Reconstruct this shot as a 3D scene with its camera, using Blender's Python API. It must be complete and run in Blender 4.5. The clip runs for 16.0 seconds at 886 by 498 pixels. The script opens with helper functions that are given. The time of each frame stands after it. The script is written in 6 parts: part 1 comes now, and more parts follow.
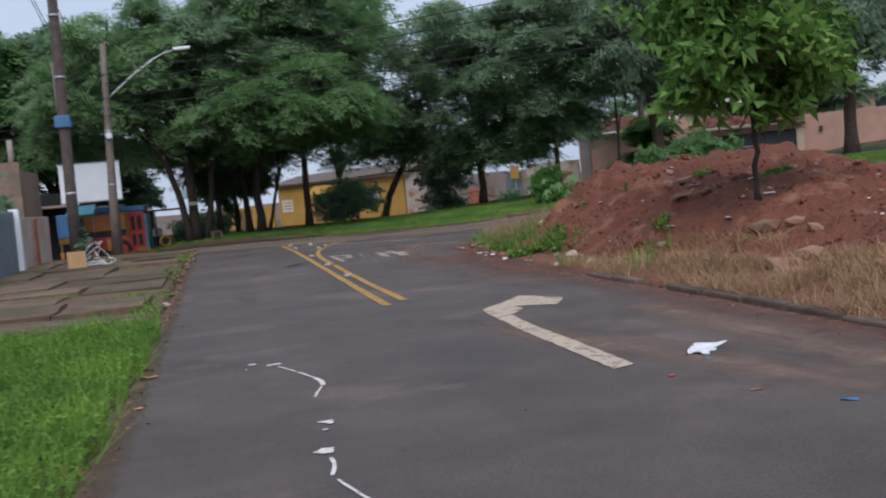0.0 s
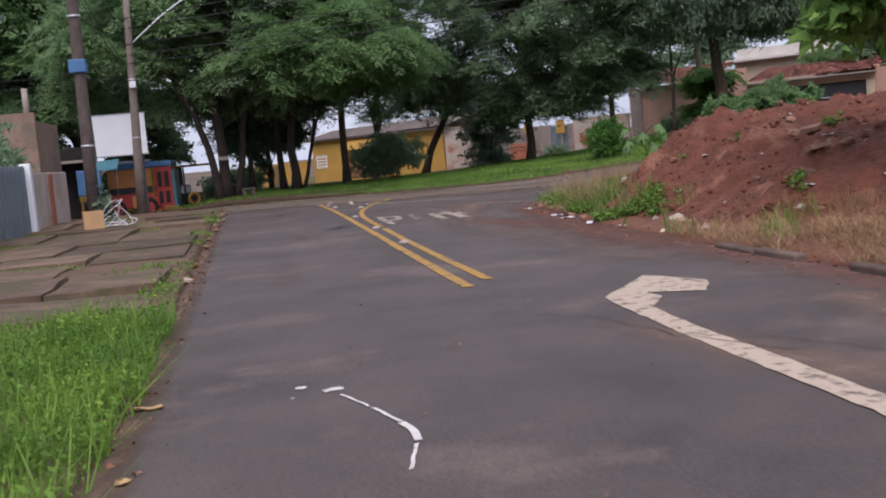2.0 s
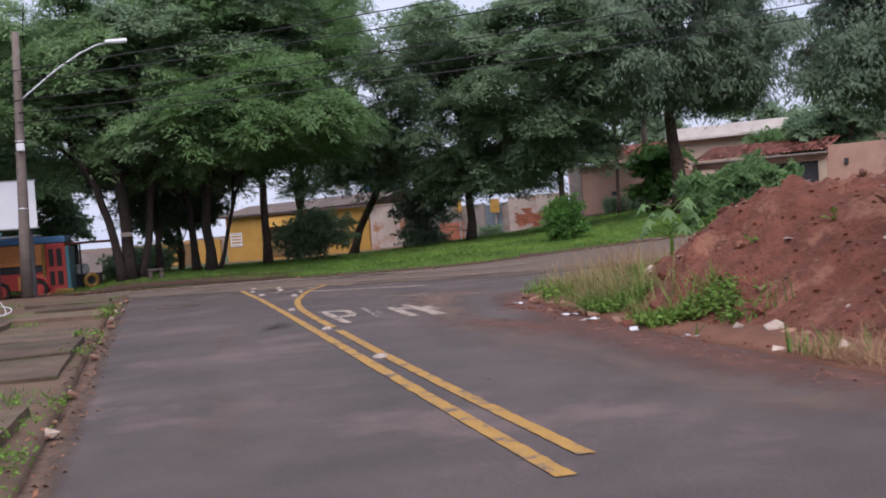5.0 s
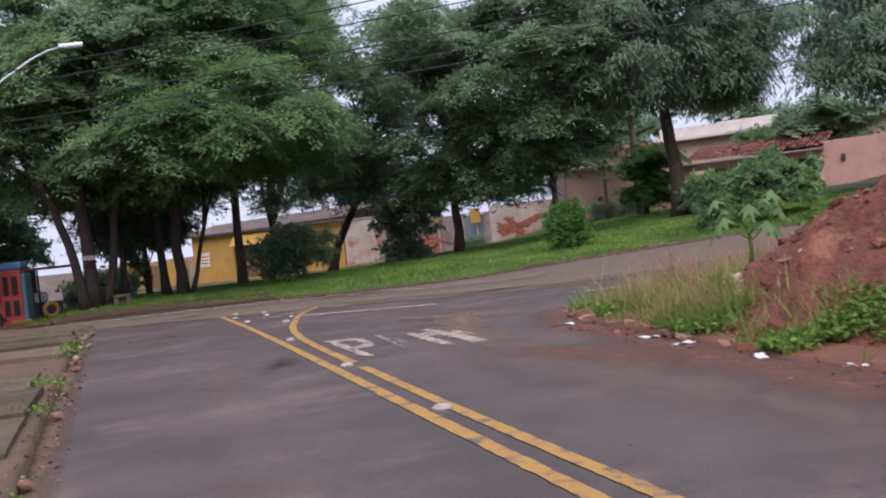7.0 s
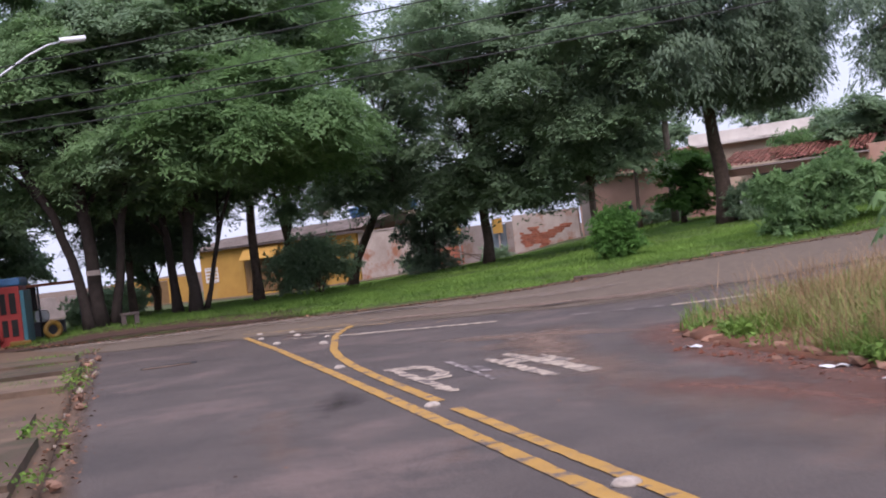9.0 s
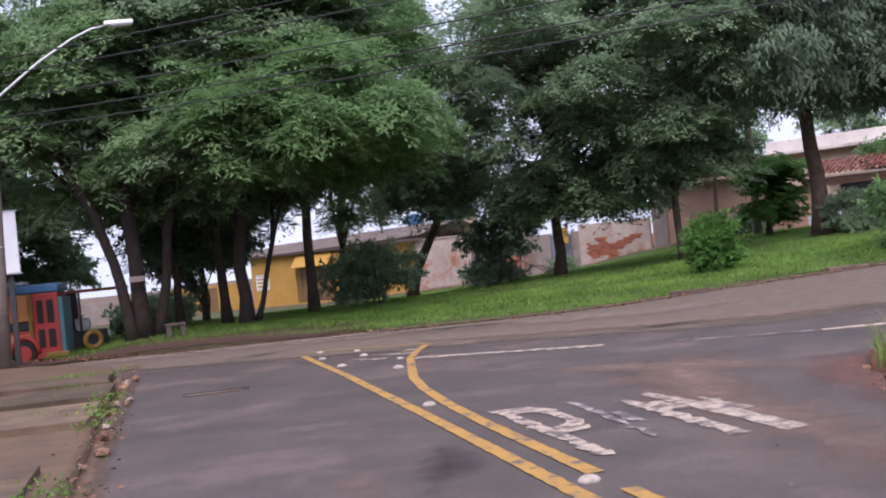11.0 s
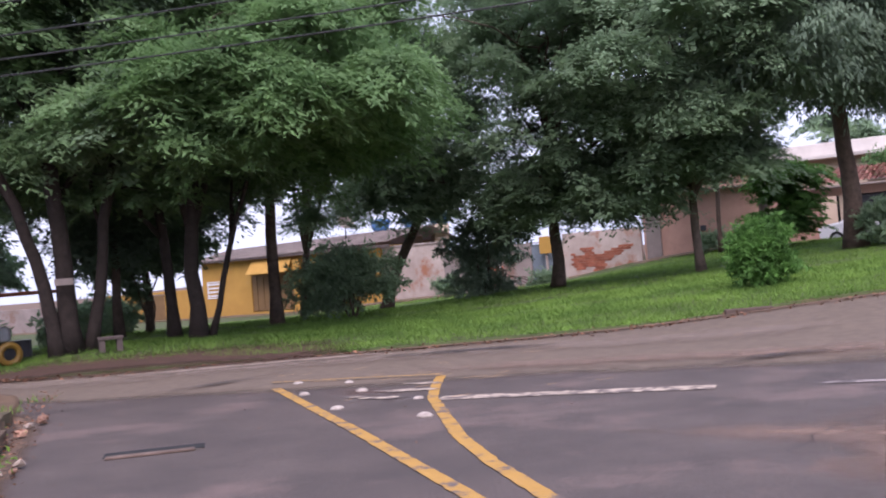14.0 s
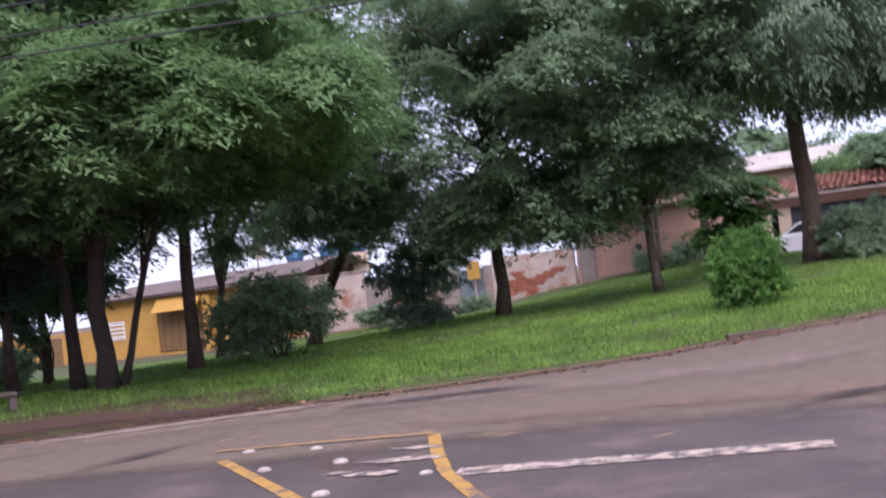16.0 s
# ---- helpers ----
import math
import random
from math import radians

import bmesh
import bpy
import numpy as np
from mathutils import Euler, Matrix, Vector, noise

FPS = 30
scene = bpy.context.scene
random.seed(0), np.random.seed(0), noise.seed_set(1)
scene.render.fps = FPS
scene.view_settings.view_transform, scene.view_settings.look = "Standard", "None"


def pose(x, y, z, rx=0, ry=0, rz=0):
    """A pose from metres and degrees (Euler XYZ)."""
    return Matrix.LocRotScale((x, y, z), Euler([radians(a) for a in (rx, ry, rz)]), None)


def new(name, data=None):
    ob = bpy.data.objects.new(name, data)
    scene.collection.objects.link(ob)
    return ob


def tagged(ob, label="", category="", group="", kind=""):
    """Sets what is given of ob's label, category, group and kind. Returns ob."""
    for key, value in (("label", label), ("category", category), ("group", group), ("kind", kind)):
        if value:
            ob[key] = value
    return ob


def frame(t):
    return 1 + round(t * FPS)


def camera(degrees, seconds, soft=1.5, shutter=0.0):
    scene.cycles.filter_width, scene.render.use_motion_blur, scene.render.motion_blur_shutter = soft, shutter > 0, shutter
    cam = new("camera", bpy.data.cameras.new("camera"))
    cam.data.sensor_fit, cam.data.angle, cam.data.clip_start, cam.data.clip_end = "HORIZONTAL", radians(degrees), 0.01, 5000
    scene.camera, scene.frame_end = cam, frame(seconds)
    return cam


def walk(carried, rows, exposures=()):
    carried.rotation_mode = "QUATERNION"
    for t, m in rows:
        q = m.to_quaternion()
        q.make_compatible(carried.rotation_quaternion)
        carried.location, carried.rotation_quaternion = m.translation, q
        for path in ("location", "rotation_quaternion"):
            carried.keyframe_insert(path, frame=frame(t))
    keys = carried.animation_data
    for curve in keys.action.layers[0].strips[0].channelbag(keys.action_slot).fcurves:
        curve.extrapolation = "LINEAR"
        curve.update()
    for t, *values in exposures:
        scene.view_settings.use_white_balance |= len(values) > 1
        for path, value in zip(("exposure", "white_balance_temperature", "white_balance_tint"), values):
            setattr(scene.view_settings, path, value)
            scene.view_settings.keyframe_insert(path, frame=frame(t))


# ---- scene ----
cam = camera(44.7, 16.0, soft=1.9, shutter=0.5)
METRES, EYE, TILT, LEAN, TURN = 26.316, 1.5, 0.0, 0.0, -11.2
ROWS = [
    (0.0, 0.0, 0.0, 0.0, -0.29, -3.21, 5.1),
    (0.5, -0.0046, 0.0339, -0.0018, -1.87, -4.06, 5.18),
    (1.0, -0.0125, 0.0661, -0.0014, -0.16, -3.68, 4.7),
    (1.5, -0.0194, 0.0959, -0.0021, 0.09, -5.08, 4.17),
    (2.0, -0.026, 0.1264, -0.0017, 1.38, -5.35, 5.02),
    (2.5, -0.0334, 0.1587, -0.0012, -0.07, -5.86, 4.89),
    (3.0, -0.039, 0.191, -0.0015, 1.66, -6.28, 3.19),
    (3.5, -0.0459, 0.2237, -0.0007, 0.03, -4.72, 5.52),
    (4.0, -0.0506, 0.2569, -0.0008, -1.82, -1.73, 5.38),
    (6.5, -0.0908, 0.4093, 0.0001, -4.81, -1.52, 4.91),
    (7.0, -0.0966, 0.4377, -0.0002, -5.36, -0.98, 6.1),
    (7.5, -0.1038, 0.4677, -0.0006, -4.18, -0.26, 6.32),
    (8.0, -0.1113, 0.497, -0.0019, -4.06, -0.79, 4.3),
    (8.5, -0.1187, 0.5255, -0.0012, -3.78, 0.26, 5.24),
    (9.0, -0.1249, 0.5537, -0.0011, -5.21, -0.23, 6.58),
    (9.5, -0.1282, 0.5831, -0.0001, -2.4, 0.48, 6.7),
    (10.0, -0.1335, 0.6116, 0.0004, -2.09, 0.5, 6.81),
    (12.5, -0.1571, 0.764, -0.0001, -3.75, 0.82, 3.81),
    (13.0, -0.1626, 0.7977, -0.0, -3.19, 1.21, 5.33),
    (13.5, -0.1666, 0.8287, -0.0003, -4.28, 1.54, 4.65),
    (14.0, -0.172, 0.8591, -0.0011, -5.24, 0.98, 4.59),
    (14.5, -0.1795, 0.8896, -0.0004, -7.08, 0.3, 4.13),
    (15.0, -0.1866, 0.9205, 0.0021, -7.46, 3.88, 4.4),
    (15.5, -0.1938, 0.9489, 0.0027, -8.98, 4.31, 4.29),
    (16.0, -0.1957, 0.9784, 0.0026, -10.39, 2.01, 6.59),
]
walk(cam, [(t, pose(0, 0, EYE, TILT, LEAN, TURN) @ pose(METRES * x, METRES * y, METRES * z, 90 + pitch, roll, yaw)) for t, x, y, z, yaw, pitch, roll in ROWS],
     exposures=[(0.0, 0.17, 6050, 15), (0.5, 0.36, 6200, 20), (2.0, 0.4, 6380, 24), (4.0, 0.46, 6300, 25), (8.0, 0.68, 6270, 29), (12.5, 0.97, 6180, 32), (16.0, 1.1, 6080, 36)])

# ---- light ----
world = bpy.data.worlds.new("overcast_sky")
scene.world = world
world.use_nodes = True
wn, wl = world.node_tree.nodes, world.node_tree.links
sky = wn.new("ShaderNodeTexSky")
sky.sky_type = "NISHITA"
sky.sun_disc = False
sky.sun_elevation, sky.sun_rotation = radians(53), radians(192)
sky.air_density, sky.dust_density, sky.ozone_density = 1.4, 3.0, 1.0
cloud = wn.new("ShaderNodeTexNoise")
cloud.inputs["Scale"].default_value = 1.6
cloud.inputs["Detail"].default_value = 6
ramp = wn.new("ShaderNodeValToRGB")
ramp.color_ramp.elements[0].position, ramp.color_ramp.elements[0].color = 0.3, (5.8, 7.0, 8.6, 1)
ramp.color_ramp.elements[1].position, ramp.color_ramp.elements[1].color = 0.75, (8.6, 9.6, 10.8, 1)
wl.new(cloud.outputs["Fac"], ramp.inputs["Fac"])
veil = wn.new("ShaderNodeMixRGB")
veil.inputs["Fac"].default_value = 0.75
wl.new(sky.outputs["Color"], veil.inputs["Color1"])
wl.new(ramp.outputs["Color"], veil.inputs["Color2"])
wl.new(veil.outputs["Color"], wn["Background"].inputs["Color"])
wn["Background"].inputs["Strength"].default_value = 0.08

sun_data = bpy.data.lights.new("sun", "SUN")
sun_data.energy, sun_data.angle, sun_data.color = 2.05, radians(50), (1.0, 0.96, 0.9)
sun = new("sun", sun_data)
sun.rotation_euler = (radians(37), 0, radians(-12))

# ---- materials ----


def material(name, base, dark=None, scale=6.0, rough=0.85, bump=0.3, fine=60.0, metal=0.0, random_by="", spread=0.25,
             translucent=0.0, blotch=None, blotch_scale=0.6, blotch_at=0.58, spec=0.3, relief=0.02, speck=0.0):
    """Two scales of noise between two colours, blotches of a third, a bump; random_by varies piece by piece."""
    m = bpy.data.materials.new(name)
    m.use_nodes = True
    n, l = m.node_tree.nodes, m.node_tree.links
    b = n["Principled BSDF"]
    b.inputs["Roughness"].default_value, b.inputs["Metallic"].default_value = rough, metal
    b.inputs["Specular IOR Level"].default_value = spec
    geo = n.new("ShaderNodeNewGeometry")
    where = geo.outputs["Position"]
    if dark is None:
        dark = tuple(c * 0.6 for c in base)
    n1 = n.new("ShaderNodeTexNoise")
    n1.inputs["Scale"].default_value, n1.inputs["Detail"].default_value = scale, 8
    n1.inputs["Roughness"].default_value = 0.65
    l.new(where, n1.inputs["Vector"])
    mix = n.new("ShaderNodeMixRGB")
    mix.inputs["Color1"].default_value, mix.inputs["Color2"].default_value = (*dark, 1), (*base, 1)
    curve = n.new("ShaderNodeMapRange")
    curve.inputs["From Min"].default_value, curve.inputs["From Max"].default_value = 0.3, 0.7
    l.new(n1.outputs["Fac"], curve.inputs["Value"])
    l.new(curve.outputs["Result"], mix.inputs["Fac"])
    out = mix.outputs["Color"]
    if blotch:
        n2 = n.new("ShaderNodeTexNoise")
        n2.inputs["Scale"].default_value, n2.inputs["Detail"].default_value = blotch_scale, 9
        n2.inputs["Roughness"].default_value = 0.7
        l.new(where, n2.inputs["Vector"])
        c2 = n.new("ShaderNodeMapRange")
        c2.inputs["From Min"].default_value, c2.inputs["From Max"].default_value = blotch_at - 0.05, blotch_at + 0.05
        l.new(n2.outputs["Fac"], c2.inputs["Value"])
        m2 = n.new("ShaderNodeMixRGB")
        m2.inputs["Color2"].default_value = (*blotch, 1)
        l.new(c2.outputs["Result"], m2.inputs["Fac"])
        l.new(out, m2.inputs["Color1"])
        out = m2.outputs["Color"]
    if speck:
        n4 = n.new("ShaderNodeTexNoise")
        n4.inputs["Scale"].default_value, n4.inputs["Detail"].default_value = 45, 3
        l.new(where, n4.inputs["Vector"])
        c4 = n.new("ShaderNodeMapRange")
        c4.inputs["From Min"].default_value, c4.inputs["From Max"].default_value = 0.3, 0.7
        c4.inputs["To Min"].default_value, c4.inputs["To Max"].default_value = 1 - speck, 1 + speck
        l.new(n4.outputs["Fac"], c4.inputs["Value"])
        h4 = n.new("ShaderNodeHueSaturation")
        l.new(c4.outputs["Result"], h4.inputs["Value"])
        l.new(out, h4.inputs["Color"])
        out = h4.outputs["Color"]
    if random_by:
        if random_by == "island":
            source = geo.outputs["Random Per Island"]
        else:
            source = n.new("ShaderNodeObjectInfo").outputs["Random"]
        r = n.new("ShaderNodeMapRange")
        r.inputs["To Min"].default_value, r.inputs["To Max"].default_value = 1 - spread, 1 + spread
        l.new(source, r.inputs["Value"])
        hsv = n.new("ShaderNodeHueSaturation")
        l.new(r.outputs["Result"], hsv.inputs["Value"])
        l.new(out, hsv.inputs["Color"])
        out = hsv.outputs["Color"]
    l.new(out, b.inputs["Base Color"])
    if bump:
        n3 = n.new("ShaderNodeTexNoise")
        n3.inputs["Scale"].default_value, n3.inputs["Detail"].default_value = fine, 4
        l.new(where, n3.inputs["Vector"])
        bp = n.new("ShaderNodeBump")
        bp.inputs["Strength"].default_value, bp.inputs["Distance"].default_value = bump, relief
        l.new(n3.outputs["Fac"], bp.inputs["Height"])
        l.new(bp.outputs["Normal"], b.inputs["Normal"])
    if translucent:
        t = n.new("ShaderNodeBsdfTranslucent")
        l.new(out, t.inputs["Color"])
        ms = n.new("ShaderNodeMixShader")
        ms.inputs["Fac"].default_value = translucent
        l.new(b.outputs["BSDF"], ms.inputs[1])
        l.new(t.outputs["BSDF"], ms.inputs[2])
        l.new(ms.outputs["Shader"], n["Material Output"].inputs["Surface"])
    return m


M = {}
M["asphalt"] = material("asphalt", (0.113, 0.088, 0.076), (0.062, 0.05, 0.045), 0.8, 0.6, 0.5, 140, blotch=(0.15, 0.108, 0.093), blotch_scale=0.35, blotch_at=0.58, speck=0.35)
M["dusty_asphalt"] = material("dusty_asphalt", (0.19, 0.148, 0.14), (0.13, 0.104, 0.1), 0.9, 0.7, 0.5, 140, blotch=(0.225, 0.16, 0.14), blotch_scale=0.25, blotch_at=0.55)
M["soil"] = material("ground_soil", (0.16, 0.10, 0.06), (0.09, 0.06, 0.04), 2.0)
M["turf"] = material("turf", (0.075, 0.095, 0.032), (0.05, 0.06, 0.025), 1.2, 0.95, 0.8, 30, blotch=(0.16, 0.09, 0.05), blotch_scale=0.45, blotch_at=0.66)
M["concrete"] = material("old_concrete", (0.19, 0.128, 0.085), (0.07, 0.048, 0.034), 1.6, 0.9, 0.6, 40, random_by="object", spread=0.3, blotch=(0.085, 0.072, 0.04), blotch_scale=1.1, blotch_at=0.54)
M["kerb"] = material("kerb_stone", (0.17, 0.12, 0.095), (0.075, 0.052, 0.04), 3, 0.9, 0.5, 40, random_by="object")
M["red_dirt"] = material("red_dirt", (0.215, 0.077, 0.046), (0.1, 0.037, 0.024), 3.0, 0.95, 1.0, 12, blotch=(0.27, 0.125, 0.078), blotch_scale=1.1, blotch_at=0.6, relief=0.09)
M["yellow_paint"] = material("yellow_road_paint", (0.47, 0.265, 0.06), (0.33, 0.185, 0.045), 9, 0.7, 0.3, 120, blotch=(0.12, 0.095, 0.085), blotch_scale=4.5, blotch_at=0.56)
M["white_paint"] = material("worn_white_paint", (0.56, 0.45, 0.34), (0.42, 0.33, 0.25), 7, 0.7, 0.3, 120, blotch=(0.15, 0.115, 0.095), blotch_scale=7, blotch_at=0.56)
M["spill_paint"] = material("dried_white_paint", (0.72, 0.69, 0.65), (0.56, 0.52, 0.48), 9, 0.6, 0.3, 80, blotch=(0.3, 0.27, 0.25), blotch_scale=14, blotch_at=0.6)
M["faded_paint"] = material("faded_white_paint", (0.42, 0.36, 0.33), (0.25, 0.21, 0.2), 5, 0.7, 0.3, 120, blotch=(0.11, 0.09, 0.085), blotch_scale=2.6, blotch_at=0.47)
M["word_paint"] = material("worn_letter_paint", (0.52, 0.425, 0.33), (0.34, 0.275, 0.215), 6, 0.7, 0.3, 120, blotch=(0.12, 0.095, 0.088), blotch_scale=5.5, blotch_at=0.51)
M["bank_soil"] = material("red_brown_soil", (0.2, 0.088, 0.052), (0.12, 0.058, 0.036), 2.0, 0.95, 0.8, 20)
M["stud"] = material("dirty_white_stud", (0.48, 0.42, 0.36), (0.24, 0.2, 0.17), 12)
M["bark"] = material("bark", (0.15, 0.105, 0.08), (0.065, 0.047, 0.038), 6, 0.95, 1.0, 25)
# bark darkened for shaded street trunks, and the young tree's own dark bark
M["dark_and_shaded_bark"] = material("dark_and_shaded_bark", (0.05, 0.037, 0.031), (0.025, 0.02, 0.017), 6, 0.95, 1.0, 25)
M["pale_bark"] = material("pale_bark", (0.2, 0.15, 0.12), (0.1, 0.075, 0.06), 5, 0.95, 1.0, 25)
M["leaf"] = material("dark_leaf", (0.265, 0.39, 0.215), (0.15, 0.225, 0.14), 0.9, 0.65, 0, random_by="island", spread=0.08, translucent=0.5, spec=0.28)
M["leaf_light"] = material("light_leaf", (0.21, 0.365, 0.135), (0.115, 0.2, 0.09), 0.9, 0.65, 0, random_by="island", spread=0.08, translucent=0.5, spec=0.28)
M["leaf_pale"] = material("pale_green_leaf", (0.27, 0.43, 0.19), (0.155, 0.25, 0.125), 0.9, 0.65, 0, random_by="island", spread=0.08, translucent=0.5, spec=0.28)
M["shrub_leaf"] = material("bright_shrub_leaf", (0.125, 0.28, 0.058), (0.06, 0.145, 0.038), 2.0, 0.65, 0, random_by="island", spread=0.2, translucent=0.4, spec=0.2)
M["leaf_blue"] = material("grey_green_leaf", (0.24, 0.335, 0.215), (0.135, 0.195, 0.14), 0.9, 0.65, 0, random_by="island", spread=0.08, translucent=0.5, spec=0.28)
M["leaf_broad"] = material("broad_bright_leaf", (0.19, 0.34, 0.07), (0.08, 0.17, 0.04), 1.5, 0.65, 0, random_by="island", spread=0.45, translucent=0.4)
M["grass"] = material("grass_blade", (0.2, 0.33, 0.065), (0.1, 0.19, 0.04), 0.5, 0.7, 0, random_by="island", spread=0.4, translucent=0.35)
M["lawn_leaf"] = material("lawn_leaf", (0.235, 0.395, 0.06), (0.065, 0.16, 0.03), 1.3, 0.7, 0, random_by="island", spread=0.3, translucent=0.4)
M["verge_blade"] = material("verge_grass_blade", (0.225, 0.385, 0.07), (0.085, 0.17, 0.037), 0.75, 0.75, 0, random_by="island", spread=0.15, translucent=0.35)
M["dry_grass"] = material("dry_grass_blade", (0.44, 0.285, 0.16), (0.27, 0.17, 0.095), 0.9, 0.8, 0, random_by="island", spread=0.35, translucent=0.3)
M["hay"] = material("seeding_grass", (0.34, 0.33, 0.13), (0.17, 0.22, 0.06), 0.9, 0.8, 0, random_by="island", spread=0.4, translucent=0.3)
M["pink_wall"] = material("pink_render", (0.5, 0.31, 0.235), (0.4, 0.24, 0.185), 1.2, 0.9, 0.3, 30, blotch=(0.3, 0.19, 0.15), blotch_scale=0.5, blotch_at=0.62)
M["yellow_wall"] = material("yellow_render", (0.45, 0.26, 0.06), (0.36, 0.2, 0.048), 1.0, 0.9, 0.2, 30, blotch=(0.36, 0.24, 0.1), blotch_scale=0.5, blotch_at=0.66)
M["white_wall"] = material("stained_white_render", (0.5, 0.42, 0.37), (0.34, 0.27, 0.23), 1.0, 0.9, 0.3, 30, blotch=(0.33, 0.15, 0.09), blotch_scale=0.7, blotch_at=0.57)
M["grey_wall"] = material("grey_render", (0.3, 0.25, 0.23), (0.2, 0.17, 0.15), 1.0, 0.9, 0.3, 30, blotch=(0.2, 0.13, 0.1), blotch_scale=0.6, blotch_at=0.6)
M["brick_red"] = material("exposed_brick", (0.36, 0.13, 0.075), (0.24, 0.08, 0.05), 3, 0.9, 0.5, 30, random_by="object")
M["beige_wall"] = material("beige_render", (0.55, 0.44, 0.33), (0.45, 0.35, 0.26), 0.9, 0.9, 0.2, 30)
M["dull_render"] = material("dull_brown_render", (0.3, 0.21, 0.155), (0.19, 0.13, 0.1), 1.5, 0.9, 0.4, 30, blotch=(0.16, 0.13, 0.1), blotch_scale=0.8, blotch_at=0.56)
M["pale_render"] = material("pale_render", (0.62, 0.58, 0.53), (0.48, 0.44, 0.4), 0.8, 0.9, 0.2, 30, blotch=(0.36, 0.32, 0.28), blotch_scale=0.5, blotch_at=0.62)
M["tile"] = material("clay_tile", (0.38, 0.16, 0.12), (0.22, 0.085, 0.065), 2.5, 0.85, 0.4, 30, random_by="object", spread=0.3)
M["fibre"] = material("fibre_cement", (0.37, 0.31, 0.28), (0.22, 0.18, 0.16), 1.5, 0.9, 0.3, 30)
M["dark_metal"] = material("dark_gate_metal", (0.075, 0.075, 0.085), (0.05, 0.05, 0.055), 2, 0.5, 0.1, 30, metal=0.3)
M["brown_gate"] = material("brown_gate_paint", (0.2, 0.12, 0.05), (0.15, 0.09, 0.04), 2, 0.6, 0.1)
M["blue_steel"] = material("grey_blue_steel", (0.24, 0.29, 0.33), (0.17, 0.2, 0.23), 1.5, 0.5, 0.1, metal=0.4)
M["board_white"] = material("white_board", (0.85, 0.87, 0.9), (0.78, 0.8, 0.84), 1, 0.5, 0.05)
M["pole"] = material("weathered_concrete_pole", (0.21, 0.175, 0.15), (0.13, 0.105, 0.09), 3, 0.9, 0.4, 40)
M["wood_pole"] = material("dark_timber_pole", (0.13, 0.1, 0.09), (0.07, 0.055, 0.05), 4, 0.9, 0.5, 30)
M["galvanised"] = material("galvanised_steel", (0.5, 0.52, 0.54), (0.42, 0.44, 0.46), 4, 0.45, 0.05, metal=0.6)
M["lamp_glass"] = material("lamp_head_glass", (0.8, 0.82, 0.84), (0.75, 0.77, 0.8), 4, 0.2, 0)
M["orange"] = material("orange_paint", (0.56, 0.24, 0.075), (0.42, 0.17, 0.06), 2, 0.5, 0.1)
M["red"] = material("red_paint", (0.4, 0.055, 0.045), (0.28, 0.04, 0.035), 2, 0.5, 0.1)
M["blue"] = material("blue_paint", (0.075, 0.19, 0.36), (0.055, 0.14, 0.27), 2, 0.5, 0.1)
M["teal"] = material("teal_paint", (0.06, 0.19, 0.23), (0.045, 0.14, 0.17), 2, 0.5, 0.1)
M["yellow"] = material("yellow_plastic", (0.24, 0.14, 0.025), (0.15, 0.09, 0.02), 2, 0.5, 0.1)
M["rubber"] = material("black_rubber", (0.025, 0.025, 0.025), (0.015, 0.015, 0.015), 6, 0.8, 0.2)
# near black that also paints shade into porch, stall and bus openings
M["dark"] = material("near_black_and_shade", (0.03, 0.028, 0.027), (0.02, 0.018, 0.018), 2, 0.9, 0)
M["glass"] = material("dark_window_glass", (0.05, 0.055, 0.06), (0.04, 0.045, 0.05), 2, 0.12, 0, spec=0.6)
M["white_car"] = material("white_car_paint", (0.75, 0.76, 0.78), (0.7, 0.71, 0.73), 2, 0.3, 0, spec=0.5)
M["cable"] = material("black_cable", (0.03, 0.03, 0.03), (0.02, 0.02, 0.02), 5, 0.6, 0)
M["cardboard"] = material("cardboard", (0.52, 0.33, 0.17), (0.42, 0.26, 0.13), 4, 0.9, 0.1)
M["white_plastic"] = material("white_plastic", (0.72, 0.72, 0.73), (0.58, 0.58, 0.6), 8, 0.5, 0.2)
M["rock"] = material("rubble", (0.33, 0.2, 0.14), (0.2, 0.1, 0.065), 5, 0.95, 0.6, 25, random_by="object", spread=0.35)
M["pale_rock"] = material("pale_rubble", (0.5, 0.42, 0.35), (0.36, 0.28, 0.22), 5, 0.95, 0.6, 25, random_by="object", spread=0.3)
M["litter_leaf"] = material("dead_leaf", (0.3, 0.145, 0.08), (0.16, 0.08, 0.05), 5, 0.8, 0, random_by="island", spread=0.5)



